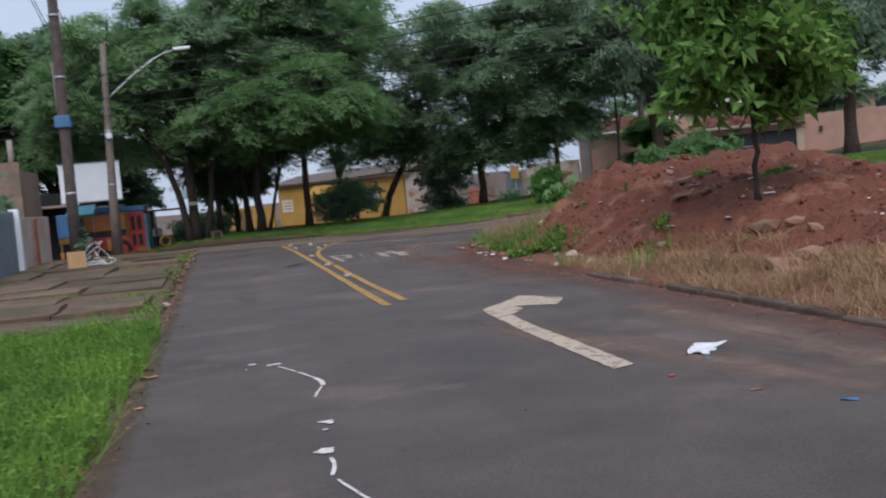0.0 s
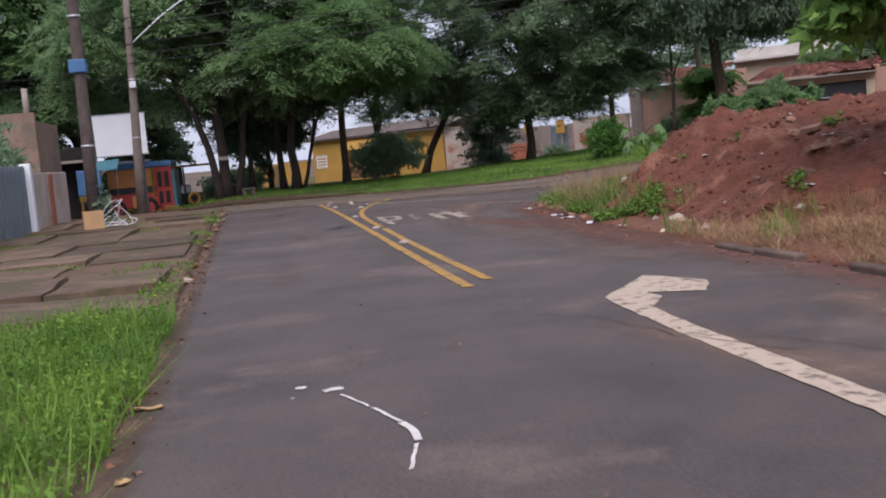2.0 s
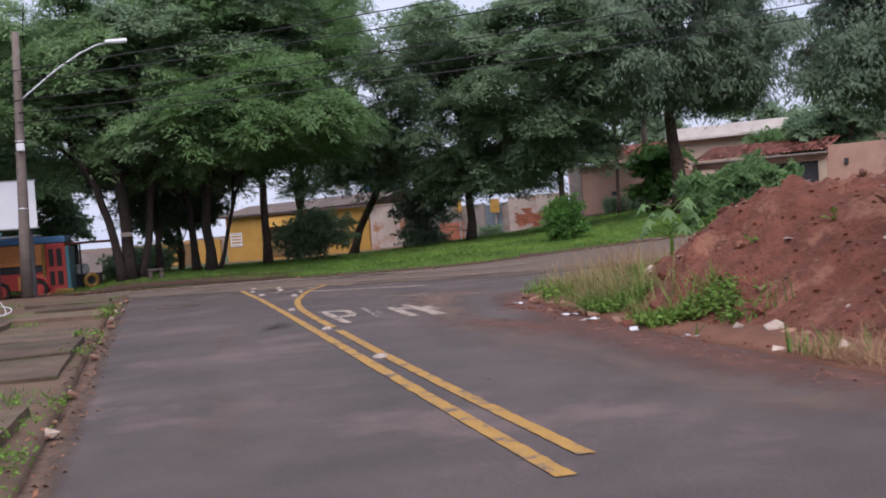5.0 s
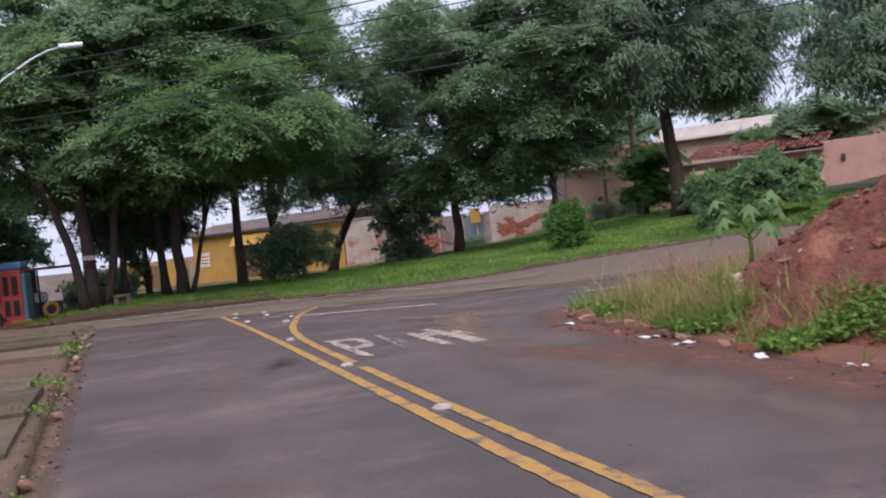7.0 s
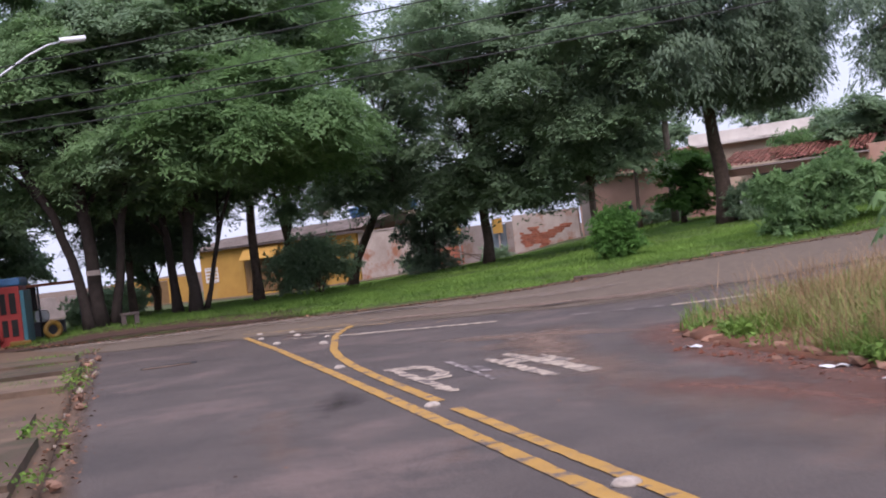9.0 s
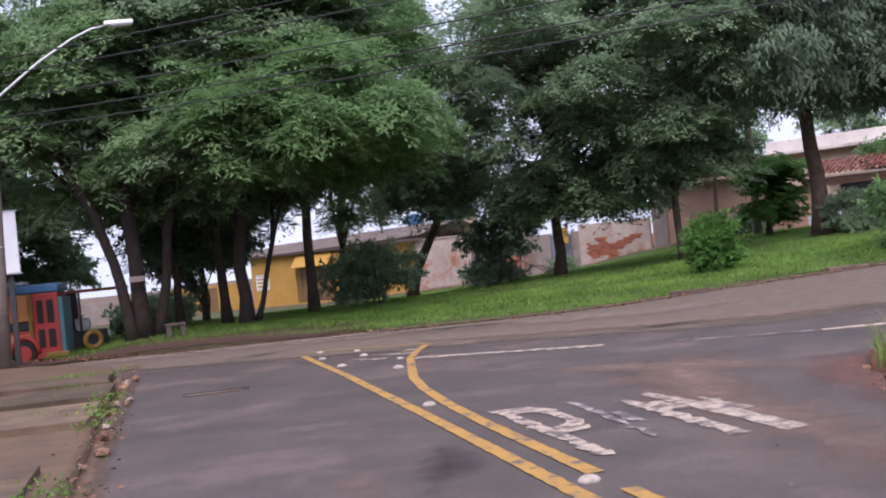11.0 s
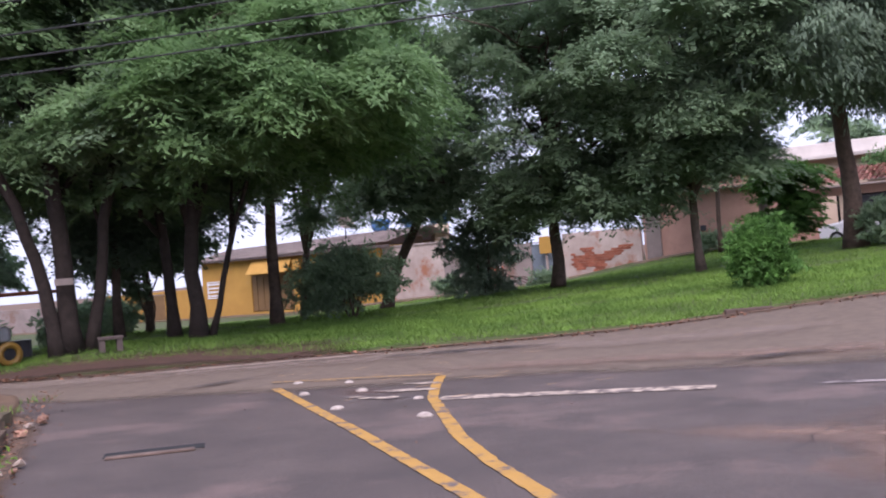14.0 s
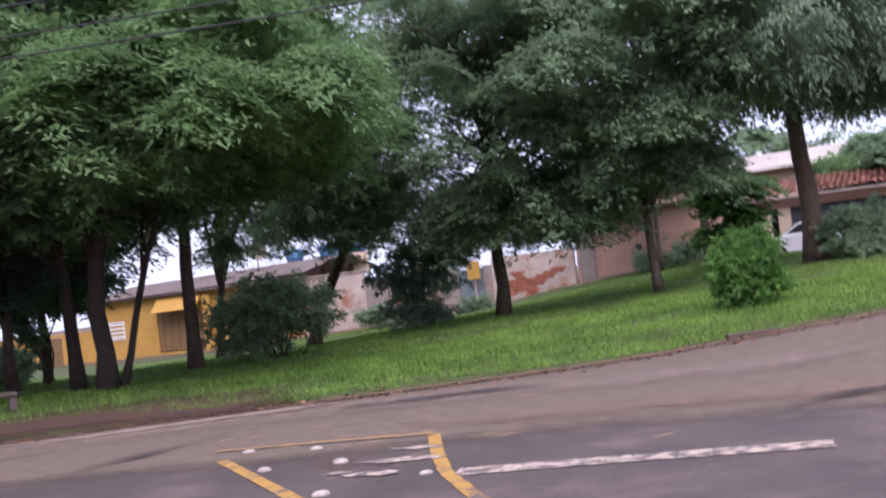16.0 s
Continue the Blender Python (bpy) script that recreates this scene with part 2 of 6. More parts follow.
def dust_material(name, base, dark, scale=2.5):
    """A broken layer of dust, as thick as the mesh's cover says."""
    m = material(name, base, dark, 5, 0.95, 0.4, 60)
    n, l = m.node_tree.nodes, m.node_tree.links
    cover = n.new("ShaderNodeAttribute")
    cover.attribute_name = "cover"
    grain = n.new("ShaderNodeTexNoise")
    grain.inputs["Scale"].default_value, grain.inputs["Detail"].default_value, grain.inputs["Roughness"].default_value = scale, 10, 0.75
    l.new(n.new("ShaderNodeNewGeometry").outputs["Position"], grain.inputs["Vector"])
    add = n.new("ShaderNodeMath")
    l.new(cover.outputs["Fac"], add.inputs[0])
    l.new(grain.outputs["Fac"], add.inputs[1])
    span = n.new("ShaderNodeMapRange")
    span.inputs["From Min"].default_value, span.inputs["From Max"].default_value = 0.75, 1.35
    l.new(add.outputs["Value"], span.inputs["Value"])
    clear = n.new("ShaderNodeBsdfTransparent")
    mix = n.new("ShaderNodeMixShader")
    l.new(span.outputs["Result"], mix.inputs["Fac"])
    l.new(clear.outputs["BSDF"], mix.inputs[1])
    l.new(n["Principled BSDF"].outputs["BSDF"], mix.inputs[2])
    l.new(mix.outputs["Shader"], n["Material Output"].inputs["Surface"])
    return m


M["red_dust"] = dust_material("red_dust", (0.2, 0.1, 0.075), (0.135, 0.068, 0.05))
M["cross_asphalt"] = dust_material("cross_street_asphalt", (0.172, 0.13, 0.096), (0.1, 0.078, 0.06), 0.8)
M["brown_dust"] = dust_material("brown_dust", (0.17, 0.11, 0.075), (0.1, 0.065, 0.045))
# bare soil, its colour darkened to carry the shade of the trees
M["painted_shade_soil"] = dust_material("painted_shade_soil", (0.095, 0.052, 0.036), (0.05, 0.03, 0.022), 1.6)
M["tar"] = dust_material("tar_patch", (0.055, 0.046, 0.044), (0.035, 0.03, 0.029), 1.1)
M["tan_dust"] = dust_material("tan_dust", (0.24, 0.165, 0.125), (0.17, 0.115, 0.09), 1.4)
M["pale_dust"] = dust_material("pale_dust", (0.29, 0.225, 0.18), (0.19, 0.15, 0.122), 1.2)

# ---- builders ----


def smooth01(a, b, v):
    k = min(1.0, max(0.0, (v - a) / (b - a)))
    return k * k * (3 - 2 * k)


def terrain(x, y):
    """Height of the road surface and the land under the verges."""
    rise = 0.065 * math.log1p(math.exp(min(40, (x - 9.0) * 1.2))) / 1.2
    rise *= smooth01(8, 26, y) if x > 5 else 1
    dip = -0.66 * smooth01(55, 74, y) * (1 - smooth01(19, 26, x))
    west = -0.3 * smooth01(43, 50, y) * (1 - smooth01(-3.2, -0.8, x))
    return rise + dip + west


def bm_box(bm, x0, y0, z0, x1, y1, z1, bevel=0.0):
    made = bmesh.ops.create_cube(bm, size=1)["verts"]
    bmesh.ops.scale(bm, vec=(x1 - x0, y1 - y0, z1 - z0), verts=made)
    bmesh.ops.translate(bm, vec=((x0 + x1) / 2, (y0 + y1) / 2, (z0 + z1) / 2), verts=made)
    if bevel:
        edges = list({e for v in made for e in v.link_edges})
        bmesh.ops.bevel(bm, geom=edges, offset=bevel, segments=2, affect="EDGES", profile=0.5)


def box(x0, y0, z0, x1, y1, z1, bevel=0.0):
    bm = bmesh.new()
    bm_box(bm, x0, y0, z0, x1, y1, z1, bevel)
    return bm


def tube(points, radii, sides=8, closed=True):
    bm = bmesh.new()
    rings = []
    pts = [Vector(p) for p in points]
    for i, p in enumerate(pts):
        way = (pts[min(i + 1, len(pts) - 1)] - pts[max(i - 1, 0)]).normalized()
        side = way.cross(Vector((0.31, 0.95, 0.05))).normalized()
        up = way.cross(side)
        r = radii[i] if isinstance(radii, (list, tuple)) else radii
        rings.append([bm.verts.new(p + r * (math.cos(a) * side + math.sin(a) * up)) for a in (2 * math.pi * k / sides for k in range(sides))])
    for a, b in zip(rings, rings[1:]):
        for k in range(sides):
            f = bm.faces.new((a[k], a[(k + 1) % sides], b[(k + 1) % sides], b[k]))
            f.smooth = True
    if closed:
        bm.faces.new(rings[0]), bm.faces.new(rings[-1])
    bmesh.ops.recalc_face_normals(bm, faces=bm.faces)
    return bm


def part(name, bm, mat, parent=None, label=""):
    me = bpy.data.meshes.new(name)
    bm.to_mesh(me)
    bm.free()
    me.materials.append(M[mat])
    ob = new(name, me)
    if parent:
        ob.parent = parent
    if label:
        ob["label"] = label
    return ob


def thing(name, label, category, at=(0, 0, 0), turn=0.0, group="", kind=""):
    ob = new(name)
    ob.matrix_basis = pose(*at, 0, 0, turn)
    return tagged(ob, label, category, group, kind)


def sheet(name, verts, faces, mat, parent=None, smooth=False):
    me = bpy.data.meshes.new(name)
    me.from_pydata(verts, [], faces)
    me.materials.append(M[mat])
    if smooth:
        me.polygons.foreach_set("use_smooth", [True] * len(me.polygons))
    ob = new(name, me)
    if parent:
        ob.parent = parent
    return ob


def fast_quads(name, corners, mat, parent=None):
    """A mesh of loose faces from an array of n x 3 or 4 corners x 3."""
    n, c = len(corners), corners.shape[1]
    me = bpy.data.meshes.new(name)
    me.vertices.add(c * n)
    me.vertices.foreach_set("co", np.ascontiguousarray(corners, dtype=np.float32).ravel())
    me.loops.add(c * n)
    me.loops.foreach_set("vertex_index", np.arange(c * n, dtype=np.int32))
    me.polygons.add(n)
    me.polygons.foreach_set("loop_start", np.arange(0, c * n, c, dtype=np.int32))
    me.update(calc_edges=True)
    me.materials.append(M[mat])
    ob = new(name, me)
    if parent:
        ob.parent = parent
    return ob


def unit(v):
    return v / np.maximum(np.linalg.norm(v, axis=-1, keepdims=True), 1e-6)


def leaf_quads(rng, base, way, length, width, fold=0.25):
    """Folded pointed leaves from base points along ways."""
    n = len(base)
    side = unit(np.cross(way, rng.normal(size=(n, 3)) * 0.5 + (0, 0, 1)))
    up = np.cross(side, way)
    mid = base + way * (length * 0.5)[:, None]
    tip = base + way * length[:, None] - up * (length * 0.12)[:, None]
    lift = up * (width * fold)[:, None]
    return np.stack([base, mid + side * (width / 2)[:, None] + lift, tip, mid - side * (width / 2)[:, None] + lift], axis=1)


def crown_quads(rng, blobs, sprays, per, leaf=(0.2, 0.09), disc=0.75, droop=0.35, hang=0.0, loose=0.0):
    """Flat sprays of leaves through the outer part of some lumps (x, y, z, rx, ry, rz)."""
    fine = []
    for b in blobs:
        size = (b[3] * b[4] * b[5]) ** (1 / 3)
        if size < 0.75:
            fine.append(b)
            continue
        for k in range(int(6 + 2.5 * size ** 2)):
            d = unit(rng.normal(size=3))
            r = 0.4 + 0.78 * rng.random() ** 0.75
            w = 0.42 + 0.75 * rng.random()
            fine.append((b[0] + d[0] * b[3] * r, b[1] + d[1] * b[4] * r, b[2] + d[2] * b[5] * r, w, w, w * 0.44))
    blobs = fine
    vol = np.array([b[3] * b[4] * b[5] for b in blobs]) ** 0.75
    which = rng.choice(len(blobs), sprays, p=vol / vol.sum())
    B = np.array(blobs)[which]
    d = unit(rng.normal(size=(sprays, 3)))
    rad = rng.random(sprays) ** 0.45
    rad *= 0.82 + 0.3 * rng.random(sprays)
    c = B[:, :3] + d * B[:, 3:] * rad[:, None]
    out_way = unit(d * (1, 1, 0.35) + rng.normal(size=(sprays, 3)) * 0.35)
    n = sprays * per
    ci = np.repeat(np.arange(sprays), per)
    size = disc * (0.55 + 0.9 * rng.random(sprays))
    normal = unit(np.stack([d[:, 0] * 0.4, d[:, 1] * 0.4, np.ones(sprays)], 1) + rng.normal(size=(sprays, 3)) * (0.2 + loose))
    a = unit(out_way - normal * np.sum(out_way * normal, axis=1, keepdims=True))
    b = np.cross(normal, a)
    u = rng.random(n) * 2 - 1
    # fronds side by side along each spray, narrowing to its tip
    v = np.round(rng.normal(size=n) * 1.6) / 1.6 * 0.34 * (1.15 - 0.75 * np.maximum(u, -0.2)) + rng.normal(size=n) * 0.05
    p = c[ci] + a[ci] * (u * 1.2 * size[ci])[:, None] + b[ci] * (v * size[ci])[:, None] + normal[ci] * (rng.normal(size=n) * 0.05 * size[ci])[:, None]
    p[:, 2] -= droop * size[ci] * (0.35 * (u + 0.6) ** 2 + 0.5 * v ** 2) + hang * rng.random(n) ** 2
    turn = np.where(rng.random(n) < 0.5, -1.0, 1.0) * (0.45 + 0.4 * rng.random(n))
    way = unit(a[ci] * 0.75 + b[ci] * (turn + v * 0.5)[:, None] + rng.normal(size=(n, 3)) * (0.18 + loose) + (0, 0, -0.15 - hang * 0.9))
    L = leaf[0] * (0.6 + 0.8 * rng.random(n))
    side = unit(np.cross(way, rng.normal(size=(n, 3)) * (0.22 + loose) + normal[ci]))
    W = leaf[1] / leaf[0] * L * 0.5
    return np.stack([p - side * W[:, None], p + side * W[:, None], p + way * L[:, None]], axis=1)


def limb_points(a, b, rng, steps=5, wander=0.12):
    a, b = Vector(a), Vector(b)
    span = (b - a).length
    pts = []
    for i in range(steps + 1):
        k = i / steps
        p = a.lerp(b, k)
        p.z += span * 0.12 * math.sin(math.pi * k)
        if 0 < i < steps:
            p += Vector(rng.normal(size=3) * wander * span * 0.25)
        pts.append(p)
    return pts


def tree(label, x, y, z, stems, blobs, sprays, per=60, leaf=(0.145, 0.075), leafmat="leaf", bark="bark", seed=1,
         disc=0.75, droop=0.35, hang=0.0, group="street trees", limbs=True, name="tree", loose=0.0):
    """stems: lists of (dx, dy, dz, radius) from the foot; blobs in world metres."""
    rng = np.random.default_rng(seed)
    t = thing(name, label, "tree", (x, y, z), 0, group)
    heads = []
    for stem in stems:
        pts = []
        for p, q in zip(stem, stem[1:]):
            for k in (0, 0.33, 0.66):
                pts.append([p[i] + (q[i] - p[i]) * k + (rng.normal() * 0.03 if i < 2 and k else 0) for i in range(4)])
        pts.append(list(stem[-1]))
        pts[0][3] *= 1.35
        part("trunk", tube([p[:3] for p in pts], [p[3] for p in pts], 10), bark, t)
        heads.append(stem)
    local = [(b[0] - x, b[1] - y, b[2] - z, b[3], b[4], b[5]) for b in blobs]
    if limbs:
        for b in local:
            stem = min(heads, key=lambda s: (s[-1][0] - b[0]) ** 2 + (s[-1][1] - b[1]) ** 2)
            for k in range(3):
                s = stem[-1] if k < 2 or len(stem) < 3 else stem[-2]
                d = rng.normal(size=3)
                d /= np.linalg.norm(d)
                end = (b[0] + d[0] * b[3] * 0.55, b[1] + d[1] * b[4] * 0.55, b[2] + d[2] * b[5] * 0.4)
                pts = limb_points(s[:3], end, rng)
                part("limb", tube(pts, [s[3] * (0.62 - 0.54 * i / 5) for i in range(6)], 6), bark, t)
                for j in (2, 3, 4):
                    d2 = rng.normal(size=3)
                    e2 = (pts[j][0] + d2[0] * b[3] * 0.3, pts[j][1] + d2[1] * b[4] * 0.3, pts[j][2] + abs(d2[2]) * b[5] * 0.3)
                    part("twig", tube(limb_points(pts[j], e2, rng, 3), [0.03, 0.025, 0.016, 0.008], 4), bark, t)
    fast_quads("crown", crown_quads(rng, local, sprays, int(per * 2.1), leaf, disc, droop, hang, loose), leafmat, t)
    return t

# ---- ground, roads, verges ----


def chain(pts, step=0.8):
    """A smooth even chain of points through corner points."""
    out = []
    for i in range(len(pts) - 1):
        p0, p1, p2, p3 = (Vector((*pts[max(0, min(len(pts) - 1, j))], 0)) for j in (i - 1, i, i + 1, i + 2))
        n = max(1, int((p2 - p1).length / step))
        for k in range(n):
            t = k / n
            out.append(0.5 * ((2 * p1) + (p2 - p0) * t + (2 * p0 - 5 * p1 + 4 * p2 - p3) * t * t + (3 * p1 - p0 - 3 * p2 + p3) * t ** 3))
    out.append(Vector((*pts[-1], 0)))
    return out


def axis_values(*spans):
    """Grid lines from spans of (start, end, step)."""
    v = []
    for a, b, s in spans:
        v += list(np.arange(a, b - 1e-6, s))
    v.append(spans[-1][1])
    return v


def height_grid(name, xs, ys, fn, mat, kind="structure", label="", category=""):
    verts = [(x, y, fn(x, y)) for y in ys for x in xs]
    w = len(xs)
    faces = [(j * w + i, j * w + i + 1, (j + 1) * w + i + 1, (j + 1) * w + i) for j in range(len(ys) - 1) for i in range(w - 1)]
    ob = sheet(name, verts, faces, mat, smooth=True)
    return tagged(ob, label, category, kind=kind)


height_grid("ground", axis_values((-900, -60, 60), (-60, 80, 4), (80, 900, 60)), axis_values((-600, -40, 60), (-40, 130, 4), (130, 1200, 60)),
            lambda x, y: terrain(min(x, 60), y) - 0.12, "soil", label="bare brown soil under verges and far land", category="ground")
height_grid("road", axis_values((-60, -12, 4), (-12, 40, 1.0), (40, 70, 3)), axis_values((-30, 0, 3), (0, 60, 1.0)),
            lambda x, y: terrain(x, y) + (0.012 * noise.noise((x * 0.3, y * 0.3, 0)) if y > 38 or y < 0 else 0) - (0.3 if y > 54 else 0), "asphalt",
            label="worn dark asphalt road with reddish dust stains", category="road")

LEFT_EDGE = [(-1.05, -30), (-1.02, 0), (-1.05, 10), (-1.12, 20), (-1.25, 28), (-1.42, 34), (-1.55, 38), (-1.75, 40.6), (-2.4, 42.2), (-3.6, 44), (-5.2, 46.2), (-8, 48.2), (-20, 51.5), (-60, 56)]
RIGHT_EDGE = [(5.45, -30), (5.45, 4), (5.42, 10), (5.35, 16), (5.4, 20), (5.65, 23), (5.85, 25.6), (6.3, 27.4), (7.4, 28.6), (9.2, 28.7), (12, 27.4), (16, 25.2), (30, 17.6), (70, -4)]
FAR_EDGE = [(-60, 60), (-20, 54.5), (-8, 50.4), (-4, 47.2), (-2.2, 45.0), (-0.5, 43.9), (1.5, 43.5), (4, 43.0), (6, 42.5), (9, 41.8), (12, 41.0), (14, 40.3), (20, 37.2), (40, 26.4), (70, 10)]


def far_edge_y(x):
    for (x0, y0), (x1, y1) in zip(FAR_EDGE, FAR_EDGE[1:]):
        if x0 <= x <= x1:
            return y0 + (y1 - y0) * (x - x0) / (x1 - x0)
    return 50


def right_rise(x, y):
    """Height of the verge beside the road with the heap of soil."""
    return terrain(x, y) + 0.015 + (0.115 - 0.06 * smooth01(20, 25, y)) * smooth01(5.4, 6.9, x) + 0.03 * noise.noise((x * 0.9, y * 0.9, 3.0)) + 0.02 * min(x - 5.4, 6)


def far_rise(x, y):
    k = y - far_edge_y(x)
    drive = -0.5 * smooth01(26.3, 28.3, x) * smooth01(54.5, 58.5, y)
    return drive + terrain(x, y) + 0.06 + 0.16 * smooth01(0.3, 4, k) + 0.05 * noise.noise((x * 0.35, y * 0.35, 7.0)) - 0.08 * smooth01(0, -1, k)


def left_rise(x, y):
    return 0.03 + 0.08 * smooth01(12, 20, y) - 0.09 * smooth01(36, 42, y) + 0.025 * noise.noise((x * 0.8, y * 0.8, 9.0)) + 0.012 * (-1.1 - x) + terrain(x, y)


def verge(name, edge, far_side, rise, mat, rows, label):
    """A raised bank from a kerb line back to far_side(p), with a vertical face to the road."""
    line = chain(edge)
    verts, faces = [], []
    w = len(rows) + 1
    for i, p in enumerate(line):
        q = far_side(p)
        jag = 0.05 * noise.noise((p.x * 2.3, p.y * 2.3, 1.0))
        verts.append((p.x + jag, p.y + jag, terrain(p.x, p.y) - 0.15))
        for k in rows:
            x, y = p.x + (q[0] - p.x) * k + jag * (1 - k), p.y + (q[1] - p.y) * k + jag * (1 - k)
            verts.append((x, y, rise(x, y)))
    for i in range(len(line) - 1):
        for j in range(w - 1):
            faces.append((i * w + j, i * w + j + 1, (i + 1) * w + j + 1, (i + 1) * w + j))
    ob = sheet(name, verts, faces, mat, smooth=True)
    return tagged(ob, label, "verge", kind="structure")


ROWS_BACK = [0, 0.004, 0.012, 0.03, 0.06, 0.1, 0.15, 0.2, 0.27, 0.35, 0.45, 0.6, 0.8, 1.0]
verge("pavement_left", LEFT_EDGE, lambda p: (-26 if p.y < 37 else min(p.x - 4, -26), min(p.y, 36.5)), left_rise, "soil", ROWS_BACK, "bare earth and weed verge beside the road")
verge("verge_right", RIGHT_EDGE, lambda p: (max(60, p.x + 1), -34 if p.x > 16 else (p.y if p.y < 20 else 20 - (p.x - 5) * 4.6)), right_rise, "bank_soil", ROWS_BACK, "earth verge with dry grass beside the road")
verge("verge_far", FAR_EDGE, lambda p: (p.x + 14, p.y + 75), far_rise, "turf", ROWS_BACK, "grassy verge rising towards the houses")

RIGHT_LINE = chain(RIGHT_EDGE, 0.5)


def right_edge_x(y):
    """The kerb's x beside the road, as far as the corner."""
    best = min((p for p in RIGHT_LINE if p.x < 7.5), key=lambda p: abs(p.y - y))
    return best.x if y < 28.6 else 99


# the cross street's older, dustier surface fades into the near road
cv, cf, cc = [], [], []
cols = list(np.arange(-40, 42, 0.8))
for x in cols:
    yf = far_edge_y(x)
    near = yf - 6.4 - 2.4 * smooth01(-2, 4, x) - 2.8 * smooth01(4, 9, x)
    for k in range(17):
        y = near + (yf + 0.3 - near) * k / 16
        cv.append((x, y, terrain(x, y) + 0.006 + (0.012 * noise.noise((x * 0.3, y * 0.3, 0)) if y > 38 else 0)))
        cc.append(-0.6 + 1.7 * smooth01(0, 0.42, k / 16))
for i in range(len(cols) - 1):
    for k in range(16):
        cf.append((i * 17 + k, (i + 1) * 17 + k, (i + 1) * 17 + k + 1, i * 17 + k + 1))
cross = tagged(sheet("cross_road", cv, cf, "cross_asphalt", smooth=True), "older dusty pinkish asphalt of the cross street", "road", kind="structure")
cross.data.attributes.new("cover", "FLOAT", "POINT").data.foreach_set("value", cc)


def dust_strip(name, pts, width, mat, label, strength=0.55, z=0.004, lean=0.0, over=terrain):
    """A ragged dust film along a line, thickest at its middle (lean moves that to one side)."""
    line = chain(pts, 0.4)
    across = np.linspace(-1, 1, 9)
    verts, faces, cover = [], [], []
    for i, p in enumerate(line):
        a, b = line[max(0, i - 1)], line[min(len(line) - 1, i + 1)]
        n = (b - a).normalized().cross(Vector((0, 0, 1)))
        ends = min(1.0, min(i, len(line) - 1 - i) / 4)
        for o in across:
            q = p + n * (o * width / 2)
            verts.append((q.x, q.y, over(q.x, q.y) + z))
            k = 1 - abs(o - lean) / (1 + abs(lean))
            cover.append(strength * k * ends if abs(o) < 0.99 else -1.0)
    w = len(across)
    for i in range(len(line) - 1):
        for j in range(w - 1):
            faces.append((i * w + j, i * w + j + 1, (i + 1) * w + j + 1, (i + 1) * w + j))
    ob = sheet(name, verts, faces, mat)
    ob.data.attributes.new("cover", "FLOAT", "POINT").data.foreach_set("value", cover)
    return tagged(ob, label, "dust", kind="stuff")


dust_strip("red_dust", [(5.3, 2), (5.25, 8), (5.2, 14), (5.1, 18), (5.2, 21), (5.5, 24.5), (5.9, 26.6), (6.6, 28.2), (8, 29.2)], 2.0, "red_dust", "thin red soil washed onto the road edge", 0.68)
dust_strip("red_dust", [(4.9, 15.5), (4.85, 18), (5.0, 20.5), (5.3, 23)], 1.8, "red_dust", "thin red soil spilled beside the heap", 0.65, 0.0045)
dust_strip("brown_dust", [(-0.95, 2), (-0.95, 10), (-1.05, 20), (-1.2, 30), (-1.3, 36.5), (-1.9, 39)], 0.6, "brown_dust", "brown soil washed onto the road edge", 0.85)
dust_strip("pale_dust", [(-1.0, 33.6), (0.1, 33.25), (1.3, 33.0)], 0.9, "pale_dust", "pale dirt round the drain slot", 0.75)
dust_strip("tan_dust", [(2.45, 12.2), (2.75, 10.6), (3.2, 9), (3.7, 7.2), (4.2, 5)], 1.3, "tan_dust", "tan worn streak in the asphalt", 0.68)
dust_strip("tan_dust", [(4.6, 12.5), (4.5, 9), (4.6, 5)], 1.6, "tan_dust", "tan worn streak in the asphalt", 0.68)
dust_strip("tan_dust", [(3.2, 24.6), (4.1, 23.6), (4.6, 22), (4.4, 20)], 1.7, "red_dust", "pinkish dust patch on the asphalt", 0.72)
dust_strip("tan_dust", [(4.6, 26.5), (5.0, 29), (6.2, 31)], 1.8, "tan_dust", "tan dust patch at the corner", 0.75)
dust_strip("tan_dust", [(0.4, 22), (0.7, 24.5), (0.9, 27)], 1.5, "tan_dust", "faint tan patch on the asphalt", 0.38)
dust_strip("tan_dust", [(3.4, 31.5), (5.4, 29.6), (6.6, 27.6)], 1.6, "tan_dust", "tan dust patch beside the painted word", 0.7, 0.005)
dust_strip("tan_dust", [(5.2, 24), (4.3, 25.6), (4.6, 28.4), (3.9, 30.2)], 1.5, "tan_dust", "tan dust patch beside the painted word", 0.6, 0.0055)
dust_strip("tan_dust", [(-0.2, 15), (0.3, 18), (0.2, 21)], 1.4, "tan_dust", "faint tan patch on the asphalt", 0.35)
dust_strip("tan_dust", [(4.3, 14), (4.2, 18), (4.0, 23), (4.6, 28), (6.5, 31.5)], 3.0, "tan_dust", "thin tan film lightening the right-hand lane", 0.48, 0.0035)
dust_strip("pale_dust", [(-3, 43.0), (0, 42.3), (3, 41.6), (7, 39.6), (11, 37)], 4.0, "pale_dust", "pale dust over the cross street", 0.6, 0.026)
dust_strip("brown_dust", [(x, far_edge_y(x) - 0.1) for x in range(-7, 21, 2)], 1.2, "brown_dust", "brown soil and leaf dust along the far kerb", 1.0, 0.024)
